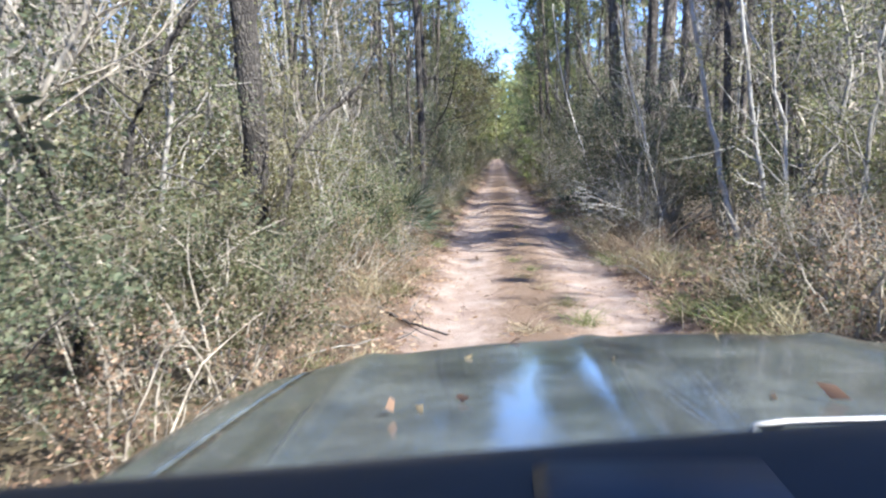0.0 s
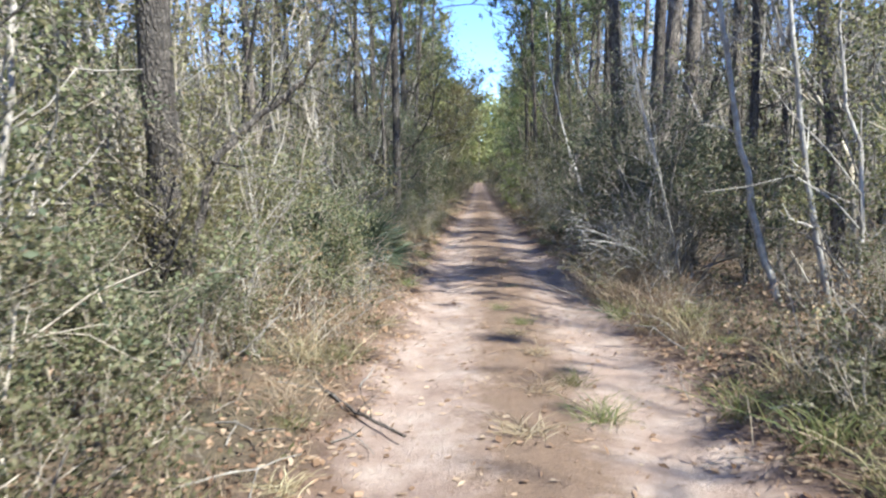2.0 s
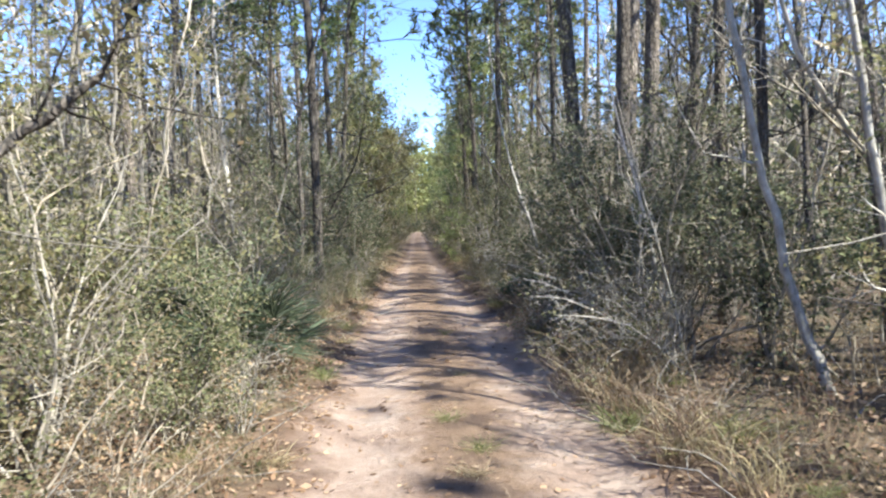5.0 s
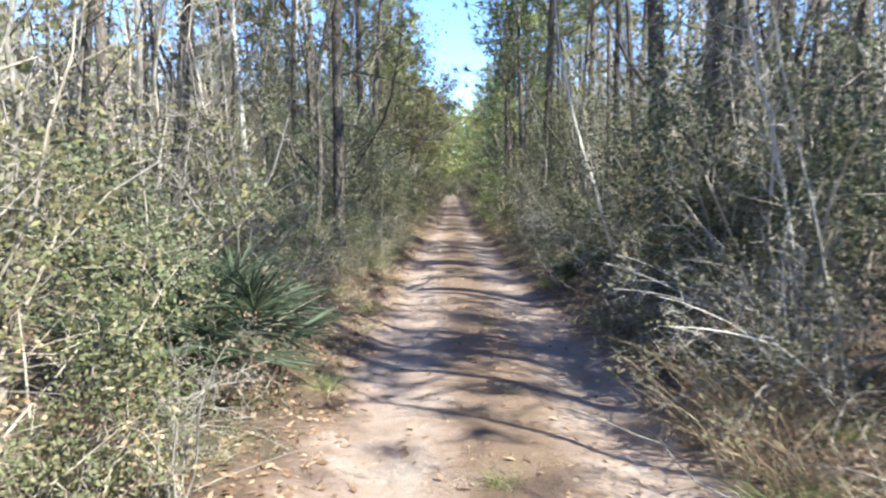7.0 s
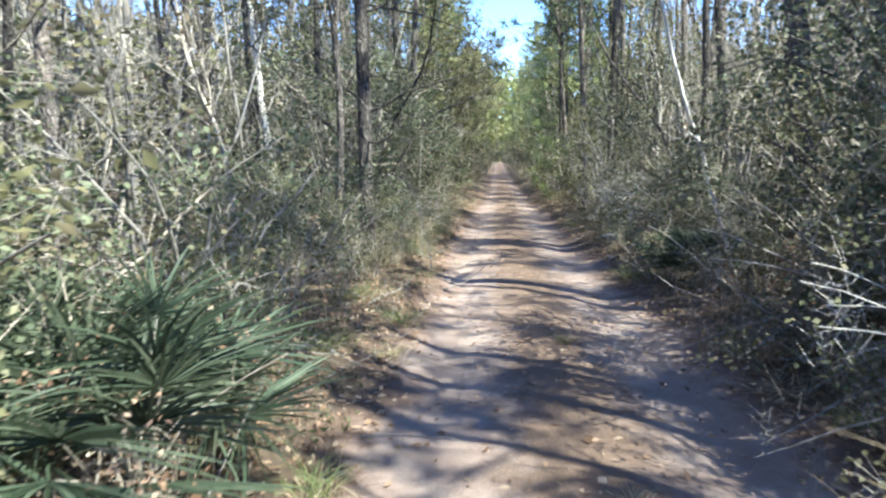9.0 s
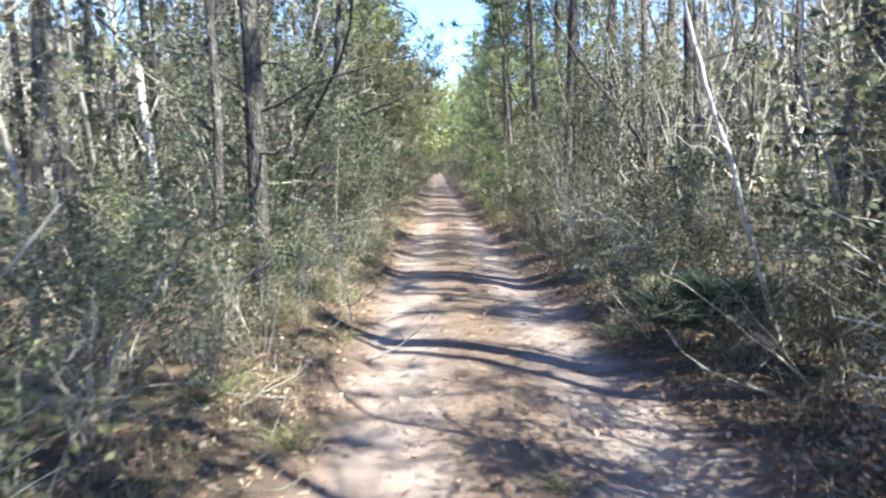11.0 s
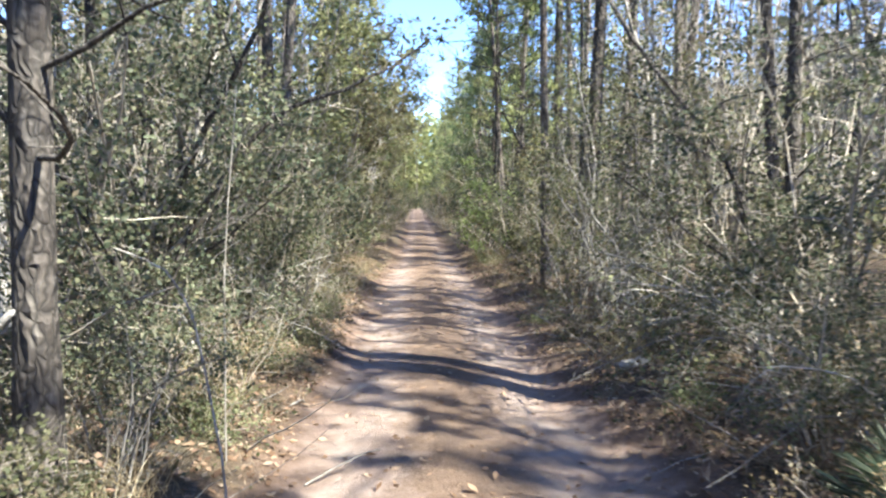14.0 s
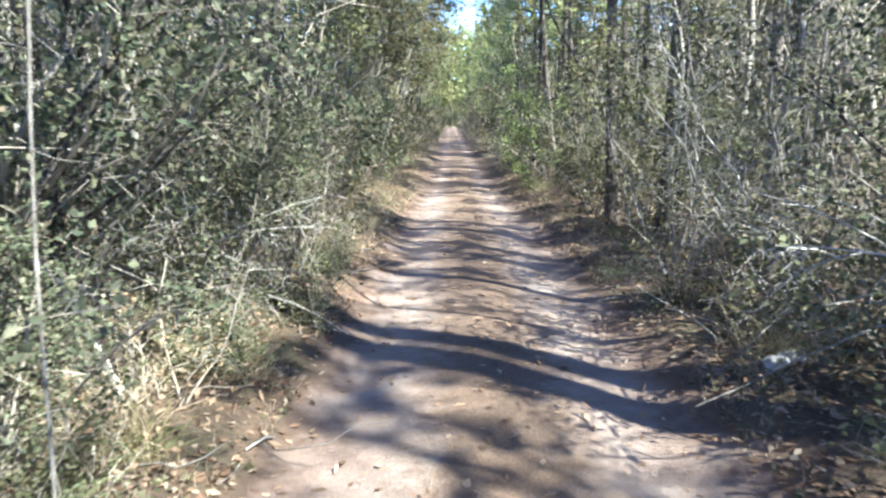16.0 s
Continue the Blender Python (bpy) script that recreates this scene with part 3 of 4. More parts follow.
far_shrubs = [
    shrub(41, 2.8, 1.4, LEAF_OLIVE, "olive-green shrub at the wood's edge", (0.10, 0.034), 10, 5, 6, scatter=0.09, f0=0.03, bare=True),
    shrub(42, 3.4, 1.5, LEAF_DARK, "dark evergreen shrub at the wood's edge", (0.10, 0.034), 11, 5, 6, scatter=0.09, f0=0.03, bare=True),
    shrub(43, 2.6, 1.3, LEAF_YELLOW, "yellow-green shrub at the wood's edge", (0.11, 0.038), 7, 5, 6, scatter=0.13, f0=0.03, bare=True),
    shrub(44, 2.4, 1.5, LEAF_DRY, "leafless brown brush in the wood", (0.06, 0.016), 4, 7, 7, scatter=0.1),
]
WAITING.update([broadleaf] + pines + young + saplings + understorey + shrubs + far_shrubs + brush)


CLEARINGS = ((2.3, 4.7, 10.9, 14.4), (-8.5, -2.3, 16.0, 25.8), (2.4, 7.0, 18.2, 24.0))
SUNNY = (3.4, 11, 2.0, 10.4)  # nothing tall stands here
BARE = pines + saplings[:3]  # open wood: x from, to, y from, to


def row(models, side, x0, x1, y0, y1, count, s0=0.75, s1=1.25, lean=6):
    dice = random.Random(int(x0 * 100) + int(x1 * 37) + int(y0 * 11) + int(y1 * 7) + 500 * side)
    for i in range(count):
        x, y = dice.uniform(x0, x1), y0 + (y1 - y0) * (i + dice.random()) / count
        model, turn, size, tilt, to = dice.choice(models), dice.uniform(0, 360), dice.uniform(s0, s1), dice.uniform(0, lean), dice.uniform(0, 360)
        at = float(track_mid(y)) + side * x
        if x > 2.2 and any(a < at < b and c < y < d for a, b, c, d in ((SUNNY,) if model in BARE else (*CLEARINGS, SUNNY))):
            continue
        plant(model, at, y, turn, size, tilt, to)


# named trees: model, x, y, size; the last three added to shadow the track
for k, x, y, s in (
    (3, -1.77, 21.5, 1.4), (1, -2.2, 29.4, 0.95), (0, -2.45, 30.4, 0.9), (1, -5.9, 25.2, 1.0), (3, -6.5, 26.2, 1.0),
    (1, -4.7, 24.1, 0.9), (0, -7.2, 33.5, 1.0), (1, -3.9, 18.2, 0.9), (3, -4.6, 15.4, 1.0), (3, -3.4, 26.0, 1.0), (2, -9.0, 22.0, 1.0),
    (0, 2.45, 29.0, 0.9), (1, 2.08, 30.2, 0.85), (0, 4.66, 35.1, 1.0), (1, 2.65, 40.5, 0.9), (3, 2.2, 40.1, 0.9), (2, 4.0, 22.1, 1.25),
    (0, 2.75, 19.2, 1.0), (2, 3.15, 18.9, 0.85), (3, 3.7, 15.0, 1.0), (1, 4.2, 17.2, 0.95), (3, 3.5, 25.0, 1.1), (2, 4.6, 22.3, 1.15),
    (1, 4.6, 27.5, 1.0), (0, 6.5, 24.5, 1.0), (1, 4.4, 13.9, 0.9), (3, 5.2, 12.2, 1.0), (1, 10.6, 14.6, 1.0), (0, 8.4, 17.5, 0.95), (1, 9.8, 32.0, 1.0),
):
    plant(pines[k], x, y, rnd.uniform(0, 360), s, rnd.uniform(0, 2), rnd.uniform(0, 360))

# the shade on this trunk is put into its bark colour
stem_tree("pine_tree", "old pine trunk with shade put into its dark bark", [(-2.62, 11.1, 0.0), (-2.6, 11.1, 3.0), (-2.62, 11.15, 7.0), (-2.6, 11.2, 12.0)], 0.155, 0.10, DARK_SHADED_BARK, 50, 9, 1.2, None, 0, 12)

# the wood on both sides
# on the right, rows reach behind the start: unseen trees added for shadows
for side in (-1, 1):
    row(pines, side, 3.2, 7, 31, 62, 16, 0.8, 1.1, 3)
    row(pines, side, 6.0, 22, -14 if side > 0 else 0, 70, 24, 0.8, 1.15, 3)
    row(saplings[:3], side, 4.2, 10, 8, 46, 30 if side > 0 else 16, 0.8, 1.5, 5)
    row(young, side, 3.0, 3.9, 40, 125, 18, 0.85, 1.25, 2)
    row(young, side, 4, 9, 36, 135, 14, 0.8, 1.3, 2)
    row(saplings, side, 3.0, 12, 4, 50, 34, 0.7, 1.2, 8)
    row(understorey + understorey[3:] * 2, side, 3.2, 6.5, -3 if side > 0 else 5, 40, 18, 0.75, 1.15, 6)
    row(understorey + understorey[3:] * 2, side, 6, 13, -3 if side > 0 else 3, 52, 9, 0.85, 1.3, 6)
    row(understorey, side, 3.0, 4.6, 38, 90, 9, 0.7, 1.1, 4)
    row(far_shrubs, side, 1.65 - 0.12 * side, 2.9, 29, 45, 13, 0.6, 1.0)
    row(far_shrubs, side, 1.15 - 0.15 * side, 2.1, 43, 115, 34, 0.6, 0.95)
    row(far_shrubs, side, 4.2, 14, 4, 66, 24, 0.7, 1.3)

# hedge of shrubs close to the track: model, x, y, size
for k, x, y, s in (
    # left of the track; dark leaves stand in for shade at y 5-9, 22-23
    (3, -2.6, 5.2, 0.9), (3, -3.1, 6.6, 1.0), (3, -2.3, 7.4, 0.7), (1, -3.3, 8.6, 0.9), (2, -2.0, 9.2, 0.7), (4, -3.6, 10.2, 1.1),
    (5, -2.3, 12.0, 0.9), (4, -2.5, 13.0, 1.1), (4, -2.7, 11.3, 0.95), (4, -3.3, 12.3, 1.2), (0, -3.4, 12.9, 1.2), (2, -1.6, 12.6, 0.7), (3, -2.4, 14.9, 1.05), (5, -2.0, 16.2, 1.05),
    (5, -3.0, 16.6, 0.7), (2, -1.7, 17.5, 0.75), (2, -2.7, 18.4, 0.7), (3, -1.9, 19.2, 0.75), (2, -2.9, 20.5, 0.75), (2, -1.55, 20.3, 0.6),
    (1, -1.75, 22.7, 1.0), (3, -1.75, 22.0, 0.6), (3, -1.6, 23.1, 0.6), (1, -1.65, 23.9, 1.15), (3, -1.45, 25.2, 1.0), (0, -1.5, 26.6, 0.95), (1, -2.6, 24.8, 1.2), (0, -1.5, 28.2, 0.9), (4, -1.7, 30.0, 0.95),
    # right of the track
    (2, 3.1, 7.6, 0.7), (2, 3.0, 10.0, 0.6), (0, 4.8, 11.6, 1.0), (4, 4.9, 12.4, 1.2), (1, 2.75, 15.3, 1.05), (3, 2.9, 16.0, 1.2), (0, 2.7, 17.2, 1.0), (3, 3.6, 14.4, 1.1), (1, 3.2, 16.9, 1.1),
    (0, 2.4, 17.8, 0.85), (3, 2.15, 16.3, 1.0), (1, 2.2, 19.0, 0.55), (2, 2.4, 19.3, 0.62), (5, 2.6, 19.9, 0.6), (3, 2.5, 21.6, 0.65), (0, 3.4, 20.6, 0.7), (3, 2.6, 22.6, 0.6), (3, 3.1, 25.0, 0.9),
    (5, 2.0, 25.6, 0.95), (5, 1.9, 26.8, 0.9), (0, 2.6, 28.3, 0.9), (1, 3.3, 23.6, 1.1), (4, 2.3, 31.8, 0.8),
):
    plant(shrubs[k], x, y, rnd.uniform(0, 360), s, rnd.uniform(0, 8), rnd.uniform(0, 360))

# leafy understorey near the track: model, x, y, size
for k, x, y, s in ((2, 3.05, 10.9, 0.64), (2, -2.9, 11.6, 0.7), (2, -2.5, 12.7, 0.66), (2, -3.5, 9.8, 0.75), (2, -2.3, 13.7, 0.72), (2, -3.3, 12.3, 0.8), (0, -2.9, 9.3, 0.7), (2, 4.3, 12.0, 0.8), (0, 4.4, 12.9, 0.85), (1, 3.3, 16.0, 0.75), (1, 2.9, 16.8, 0.68), (1, -3.0, 6.4, 0.7), (1, -3.5, 5.2, 0.7), (1, -2.9, 7.8, 0.62), (1, -1.85, 23.1, 0.62), (1, -1.9, 24.2, 0.66), (0, -2.3, 25.5, 0.8), (0, 2.0, 28.6, 0.72),
                   (1, 2.9, 24.4, 0.7), (0, 2.8, 27.0, 0.75), (3, -3.2, 7.2, 0.7), (3, -2.8, 19.4, 0.75), (3, 3.3, 19.8, 0.7)):
    plant(understorey[k], x, y, rnd.uniform(0, 360), s, rnd.uniform(0, 5), rnd.uniform(0, 360))

# sunlit broadleaved trees along the far part of the track
for x, y, s in ((-3.4, 36, 0.75), (-2.7, 43, 0.8), (-2.6, 50, 0.85), (-3.9, 57, 1.1), (-3.5, 65, 1.1), (-3.8, 74, 1.15), (-3.6, 84, 1.15), (3.5, 62, 0.85), (3.6, 80, 0.9)):
    plant(broadleaf, x, y, rnd.uniform(0, 360), s, rnd.uniform(0, 3), rnd.uniform(0, 360))

# a bright bush where the track narrows
lime_bush = shrub(45, 2.5, 1.2, LEAF_LIME, "bright lime-green leafy bush beside the narrowing track", (0.07, 0.024), 14, 7, 7)
WAITING.add(lime_bush)
plant(lime_bush, 1.65, 37.0, 40, 1.0)

# low brush on the verges
row(brush[2:] + shrubs[2:4], -1, 2.0, 3.3, 4.5, 12, 9, 0.5, 0.75, 6)
for side, first, count in ((-1, 11.5, 16), (1, 4.5, 15)):
    row(brush, side, 1.5, 2.4, first, 30, count, 0.45, 0.95, 10)
row(brush[::2], -1, 1.3, 1.9, 21.5, 31, 11, 0.4, 0.7, 10)
row(brush[1:2], 1, 1.9, 2.6, 13.8, 18, 9, 0.7, 1.1, 10)
row(brush, 1, 2.4, 4.4, 7.5, 15, 6, 0.6, 1.0, 10)
row(brush, -1, 1.8, 3.2, 5.5, 13, 5, 0.5, 0.8, 10)

# sunlit low bushes at the open wood's edge: model, x, y, size
for k, x, y, s in ((0, 2.7, 8.5, 0.95), (2, 2.4, 9.2, 1.1), (0, 3.2, 9.5, 1.0), (2, 3.4, 8.4, 1.3), (0, 2.5, 10.1, 0.8), (1, 3.0, 9.0, 0.7), (2, 2.9, 10.4, 1.0), (1, 4.1, 12.6, 0.8), (0, 4.3, 11.6, 0.9), (0, 3.9, 13.6, 0.8)):
    plant(brush[k], x, y, rnd.uniform(0, 360), s, rnd.uniform(0, 8), rnd.uniform(0, 360))

# pale leaning stems and crooked trees
stem_tree("birch_sapling", "pale-barked leaning slender tree beside the track", [(3.42, 13.3, 0.1), (3.25, 13.55, 0.9), (3.06, 13.75, 2.1), (2.75, 13.9, 4.2), (2.6, 13.9, 6.2)], 0.05, 0.02, PALE_BARK, 51, 7, 0.7)
stem_tree("birch_sapling", "pale-barked slender tree with a bent foot", [(3.55, 12.25, 0.1), (3.42, 12.33, 0.6), (3.2, 12.42, 2.1), (3.05, 12.6, 4.0), (3.1, 12.7, 5.5)], 0.04, 0.016, PALE_BARK, 52, 7, 0.6)
stem_tree("birch_sapling", "pale thin leaning tree among dark shrubs", [(2.45, 19.9, 0.1), (2.15, 19.9, 1.1), (1.97, 19.92, 1.8), (1.76, 19.95, 2.4), (1.5, 20.0, 3.6), (1.42, 20.1, 4.8)], 0.025, 0.01, PALE_BARK, 53, 8, 0.5)
stem_tree("birch_sapling", "pale slim tree standing in open wood", [(-4.35, 26.0, 0.0), (-4.5, 26.0, 2.2), (-4.7, 26.0, 4.5), (-4.75, 26.1, 8.0)], 0.085, 0.03, PALE_BARK, 67, 8, 0.9)
stem_tree("birch_sapling", "pale slim tree standing in open wood", [(-5.4, 22.6, 0.0), (-5.45, 22.6, 2.2), (-5.4, 22.7, 4.5), (-5.5, 22.8, 7.0)], 0.07, 0.03, GREY_BARK, 68, 8, 0.9)
stem_tree("dead_stick", "pale dead stick leaning in the brush", [(2.62, 14.4, 0.3), (2.4, 14.4, 1.3), (2.1, 14.3, 2.25), (1.95, 14.2, 2.8)], 0.012, 0.005, GREY_BARK, 54, 5, 0.4)
stem_tree("birch_sapling", "pale crooked thin stem in open wood", [(3.5, 21.0, 0.1), (3.42, 21.0, 1.3), (3.2, 21.0, 1.8), (3.05, 21.05, 2.3), (3.12, 21.1, 3.4)], 0.022, 0.01, PALE_BARK, 70, 7, 0.5)
stem_tree("birch_sapling", "pale thin twiggy stem before dark brush", [(2.75, 15.2, 0.1), (2.6, 15.2, 1.2), (2.43, 15.17, 1.95), (2.2, 15.15, 2.67), (2.05, 15.1, 3.7)], 0.02, 0.008, PALE_BARK, 74, 12, 0.5)
stem_tree("dead_stick", "pale arched dead branch in the brush", [(-1.72, 24.0, 0.1), (-1.8, 24.0, 0.35), (-1.93, 24.0, 0.7), (-2.12, 24.0, 0.9), (-2.45, 24.05, 0.97)], 0.022, 0.014, PALE_BARK, 75, 2, 0.3)
stem_tree("dead_stick", "pale broken dead branch in the brush", [(-2.15, 21.45, 0.1), (-2.07, 21.45, 0.83), (-1.95, 21.45, 1.0), (-1.8, 21.45, 1.12)], 0.026, 0.016, PALE_BARK, 76, 2, 0.3)
stem_tree("dead_stick", "pale bent dead stick beside the track", [(-0.95, 21.55, 0.1), (-1.0, 21.6, 0.45), (-1.15, 21.75, 1.0), (-1.3, 21.8, 1.25), (-1.55, 21.8, 1.35)], 0.007, 0.004, GREY_BARK, 55, 3, 0.3)
stem_tree("dead_stick", "thin pale upright dead stem", [(-1.15, 22.3, 0.1), (-1.18, 22.4, 1.2), (-1.1, 22.4, 2.2)], 0.006, 0.003, GREY_BARK, 56, 4, 0.4)
stem_tree("crooked_tree", "dark crooked bare tree with bent trunk", [(-2.35, 10.4, 0.1), (-2.2, 10.7, 1.1), (-2.05, 10.8, 1.75), (-1.75, 10.9, 2.05), (-1.35, 11.0, 2.35), (-1.1, 11.1, 2.9)], 0.045, 0.015, DARK_SHADED_BARK, 57, 9, 0.8, LEAF_YELLOW, 4)
stem_tree("crooked_tree", "dark crooked understorey tree leaning over brush", [(-2.95, 8.2, 0.1), (-2.85, 8.4, 1.0), (-2.65, 8.4, 1.9), (-2.35, 8.5, 2.5), (-1.95, 8.7, 3.1), (-1.6, 8.8, 3.9)], 0.04, 0.016, DARK_SHADED_BARK, 58, 10, 0.9)
stem_tree("crooked_tree", "bare twisted branch reaching over the track", [(-2.0, 23.3, 0.2), (-1.7, 23.4, 1.4), (-1.1, 23.5, 2.2), (-0.45, 23.5, 2.42), (0.0, 23.6, 2.75)], 0.024, 0.008, DARK_SHADED_BARK, 59, 9, 0.5, LEAF_OLIVE, 5)
stem_tree("crooked_tree", "dark forked tree beside a pine trunk", [(-2.1, 21.0, 0.1), (-2.0, 21.1, 2.0), (-2.05, 21.2, 3.4), (-1.8, 21.3, 4.6), (-1.4, 21.4, 6.0)], 0.05, 0.02, DARK_SHADED_BARK, 60, 10, 1.1)

stem_tree("dead_stick", "dark fallen branch lying across the verge", [(-1.6, 10.9, 0.17), (-1.15, 10.25, 0.06), (-0.75, 9.65, 0.03), (-0.4, 9.25, 0.03)], 0.02, 0.009, DARK_SHADED_BARK, 65, 4, 0.3, None, 0, 6, 0.05)
stem_tree("log", "short pale weathered log on the verge", [(1.66, 24.42, 0.16), (1.8, 24.5, 0.17), (1.95, 24.55, 0.19)], 0.05, 0.045, PALE_BARK, 66, 0, 0.3, None, 0, 10)

arching = arching_shrub(69, 1.5, 1.2, "half-bare shrub with pale arching twigs over the bank", 180)
WAITING.add(arching)
for x, y, turn, s in ((2.0, 24.3, 0, 1.05), (2.15, 25.5, 30, 0.9), (2.5, 17.0, -20, 0.9), (-2.35, 25.0, 170, 0.9), (2.7, 22.4, 15, 0.8), (-1.75, 13.2, 190, 0.5), (2.2, 14.3, 0, 0.8), (2.35, 15.3, -15, 0.85), (2.4, 16.2, 10, 0.9)):
    plant(arching, x, y, turn, s)

# palmettos, grass
palm = palmetto(61, 0.95, 28, 0.9, 3.0)
palm.matrix_basis = pose(-1.55, 14.8, gz(-1.55, 14.8))
for x, y, s in ((-2.15, 14.9, 1.0), (-2.2, 15.8, 0.85)):
    plant(palm, x, y, rnd.uniform(0, 360), s)
fan = palmetto(62, 0.62, 18, 1.1, 3.5)
fan.matrix_basis = pose(1.85, 20.35, gz(1.85, 20.35)) @ Matrix.Scale(0.75, 4)
for x, y, s in ((2.25, 20.3, 0.9), (2.05, 21.0, 0.75)):
    plant(fan, x, y, rnd.uniform(0, 360), s)
tufts = [
    grass_tuft(71, 0.75, GRASS_DRY, 150, "tall tuft of dry straw-coloured grass", 0.3),
    grass_tuft(72, 0.45, GRASS_GREEN, 150, "green and yellow tuft of grass"),
    grass_tuft(73, 0.3, GRASS_DRY, 120, "low dry tuft of grass", 0.7),
]
for ob in tufts:
    ob.matrix_basis = pose(rnd.uniform(1.8, 2.2), 12.0 + rnd.random(), 0.15)
for k, x, y, s in (
    (0, 1.8, 14.5, 1.25), (0, 1.72, 13.7, 1.1), (0, 1.6, 14.1, 1.0), (1, 1.65, 13.0, 1.0), (0, 2.0, 14.0, 1.3), (0, 1.85, 13.2, 0.9), (1, 1.8, 12.3, 0.9), (0, 1.95, 11.4, 0.8), (1, 1.75, 9.6, 1.1),
    (1, 1.95, 8.9, 1.3), (0, 2.2, 9.6, 0.9), (1, 2.0, 8.2, 1.0), (2, 0.5, 10.2, 0.9), (1, 0.85, 9.6, 0.8), (2, 0.35, 9.3, 1.0), (1, 0.75, 10.4, 0.6), (2, 0.55, 11.3, 0.8),
    (2, 0.4, 12.1, 0.7), (1, 0.5, 12.6, 0.5), (0, -1.15, 9.4, 0.7), (0, -1.3, 10.6, 0.8), (2, -1.05, 11.0, 1.1), (0, -1.25, 11.8, 0.6), (2, -0.95, 12.4, 1.0),
    (1, 1.6, 34.5, 1.3), (1, 1.75, 35.3, 1.3), (1, -1.0, 18.6, 0.8), (2, -0.95, 17.6, 0.9), (1, -1.0, 21.0, 0.7), (1, 1.75, 17.3, 0.8), (2, 1.7, 16.6, 1.2),
    (1, 0.3, 13.4, 0.45), (2, 0.5, 15.2, 0.5), (1, 0.45, 18.0, 0.4),
):
    plant(tufts[k], x, y, rnd.uniform(0, 360), s)
for side in (-1, 1):
    row(tufts, side, 1.3, 1.9, 4, 45, 40, 0.4, 0.9, 0)


# fallen leaves and straw
def litter():
    rng = np.random.default_rng(81)
    s = Shape()
    n = 34000
    y = rng.uniform(3, 42, n)
    off = np.abs(rng.normal(size=n)) * 1.4 + 1.05
    off = np.where(rng.random(n) < 0.17, rng.uniform(0, 1.3, n), off)
    off = np.where(rng.random(n) < 0.25, rng.uniform(1.15, 1.9, n), off)
    x = track_mid(y) + off * rng.choice([-1, 1], n)
    at = np.stack([x, y, ground_height(x, y) + 0.006], 1)
    d = np.concatenate([rng.normal(size=(n, 2)), rng.normal(size=(n, 1)) * 0.25], 1)
    d /= np.linalg.norm(d, axis=1)[:, None]
    side = np.cross(d, [0, 0, 1]) + rng.normal(size=(n, 3)) * 0.25
    ln, w = rng.uniform(0.03, 0.085, (n, 1)), rng.uniform(0.006, 0.022, (n, 1))
    v = np.stack([at, at + d * ln * 0.5 + side * w, at + d * ln, at + d * ln * 0.5 - side * w + [0, 0, 0.006]], 1)
    i = np.arange(n)[:, None] * 4
    s.add(v.reshape(-1, 3), None, np.concatenate([i + [[0, 1, 2]], i + [[0, 2, 3]]]))
    tagged(new("leaf_litter", s.mesh("leaf_litter", LEAF_DRY)), "scattered brown dry leaves and straw", "leaf litter", kind="stuff")
    t = Shape()
    for _ in range(420):
        x, y = TRACK + rng.choice([-1, 1]) * rng.uniform(1.1, 3.2), rng.uniform(4, 34)
        a = rng.uniform(0, 6.28)
        q, qr = limb((x, y, gz(x, y) + 0.01), (math.cos(a), math.sin(a), rng.uniform(0, 0.3)), rng.uniform(0.3, 1.1), rng.uniform(0.003, 0.009), rng, 5, 0.5)
        t.tube(q, qr, 4)
    tagged(new("fallen_twigs", t.mesh("fallen_twigs", GREY_BARK)), "fallen grey twigs lying in the litter", "twigs", kind="stuff")


litter()


def verge_weeds():
    rng = np.random.default_rng(83)
    n = 32000
    y = rng.uniform(3, 36, n)
    off = track_half(y) - 0.13 + np.abs(rng.normal(size=n)) * 1.2
    x = track_mid(y) + off * rng.choice([-1, 1], n)
    clump = np.sin(x * 5.1 + 1.3 * np.sin(y * 2.1)) * np.sin(y * 3.7 + 0.8 * np.sin(x * 2.9)) + rng.normal(size=n) * 0.3
    keep = clump > 0.05
    x, y, clump, off = x[keep], y[keep], np.clip(clump[keep], 0, 1.2), off[keep]
    top = clump * 0.34 * np.clip((off - 1.2) / 0.6, 0.2, 1.2)
    z = ground_height(x, y)
    lv, st = Shape(), Shape()
    at = np.stack([x, y, z], 1)
    up = np.concatenate([rng.normal(size=(len(x), 2)) * 0.35, np.ones((len(x), 1))], 1)
    st.spikes(at, up, top + 0.05, 0.0025, rng)
    k = rng.integers(0, len(x), 24000)
    f = rng.uniform(0.2, 1.0, len(k))
    pts = at[k] + up[k] * (top[k] * f)[:, None] + rng.normal(size=(len(k), 3)) * 0.02
    half = rng.random(len(k)) < 0.6
    lv.leaves(pts[half], 0.05, 0.013, rng)
    dr = Shape()
    dr.leaves(pts[~half], 0.05, 0.012, rng)
    tagged(new("verge_weeds", lv.mesh("verge_weeds", LEAF_OLIVE)), "low green weeds along the verges", "weeds", kind="stuff")
    tagged(new("dry_weeds", dr.mesh("dry_weeds", LEAF_DRY)), "low dry weeds along the verges", "weeds", kind="stuff")
    tagged(new("weed_stalks", st.mesh("weed_stalks", GRASS_DRY)), "thin straw-coloured stalks along the verges", "weeds", kind="stuff")


verge_weeds()


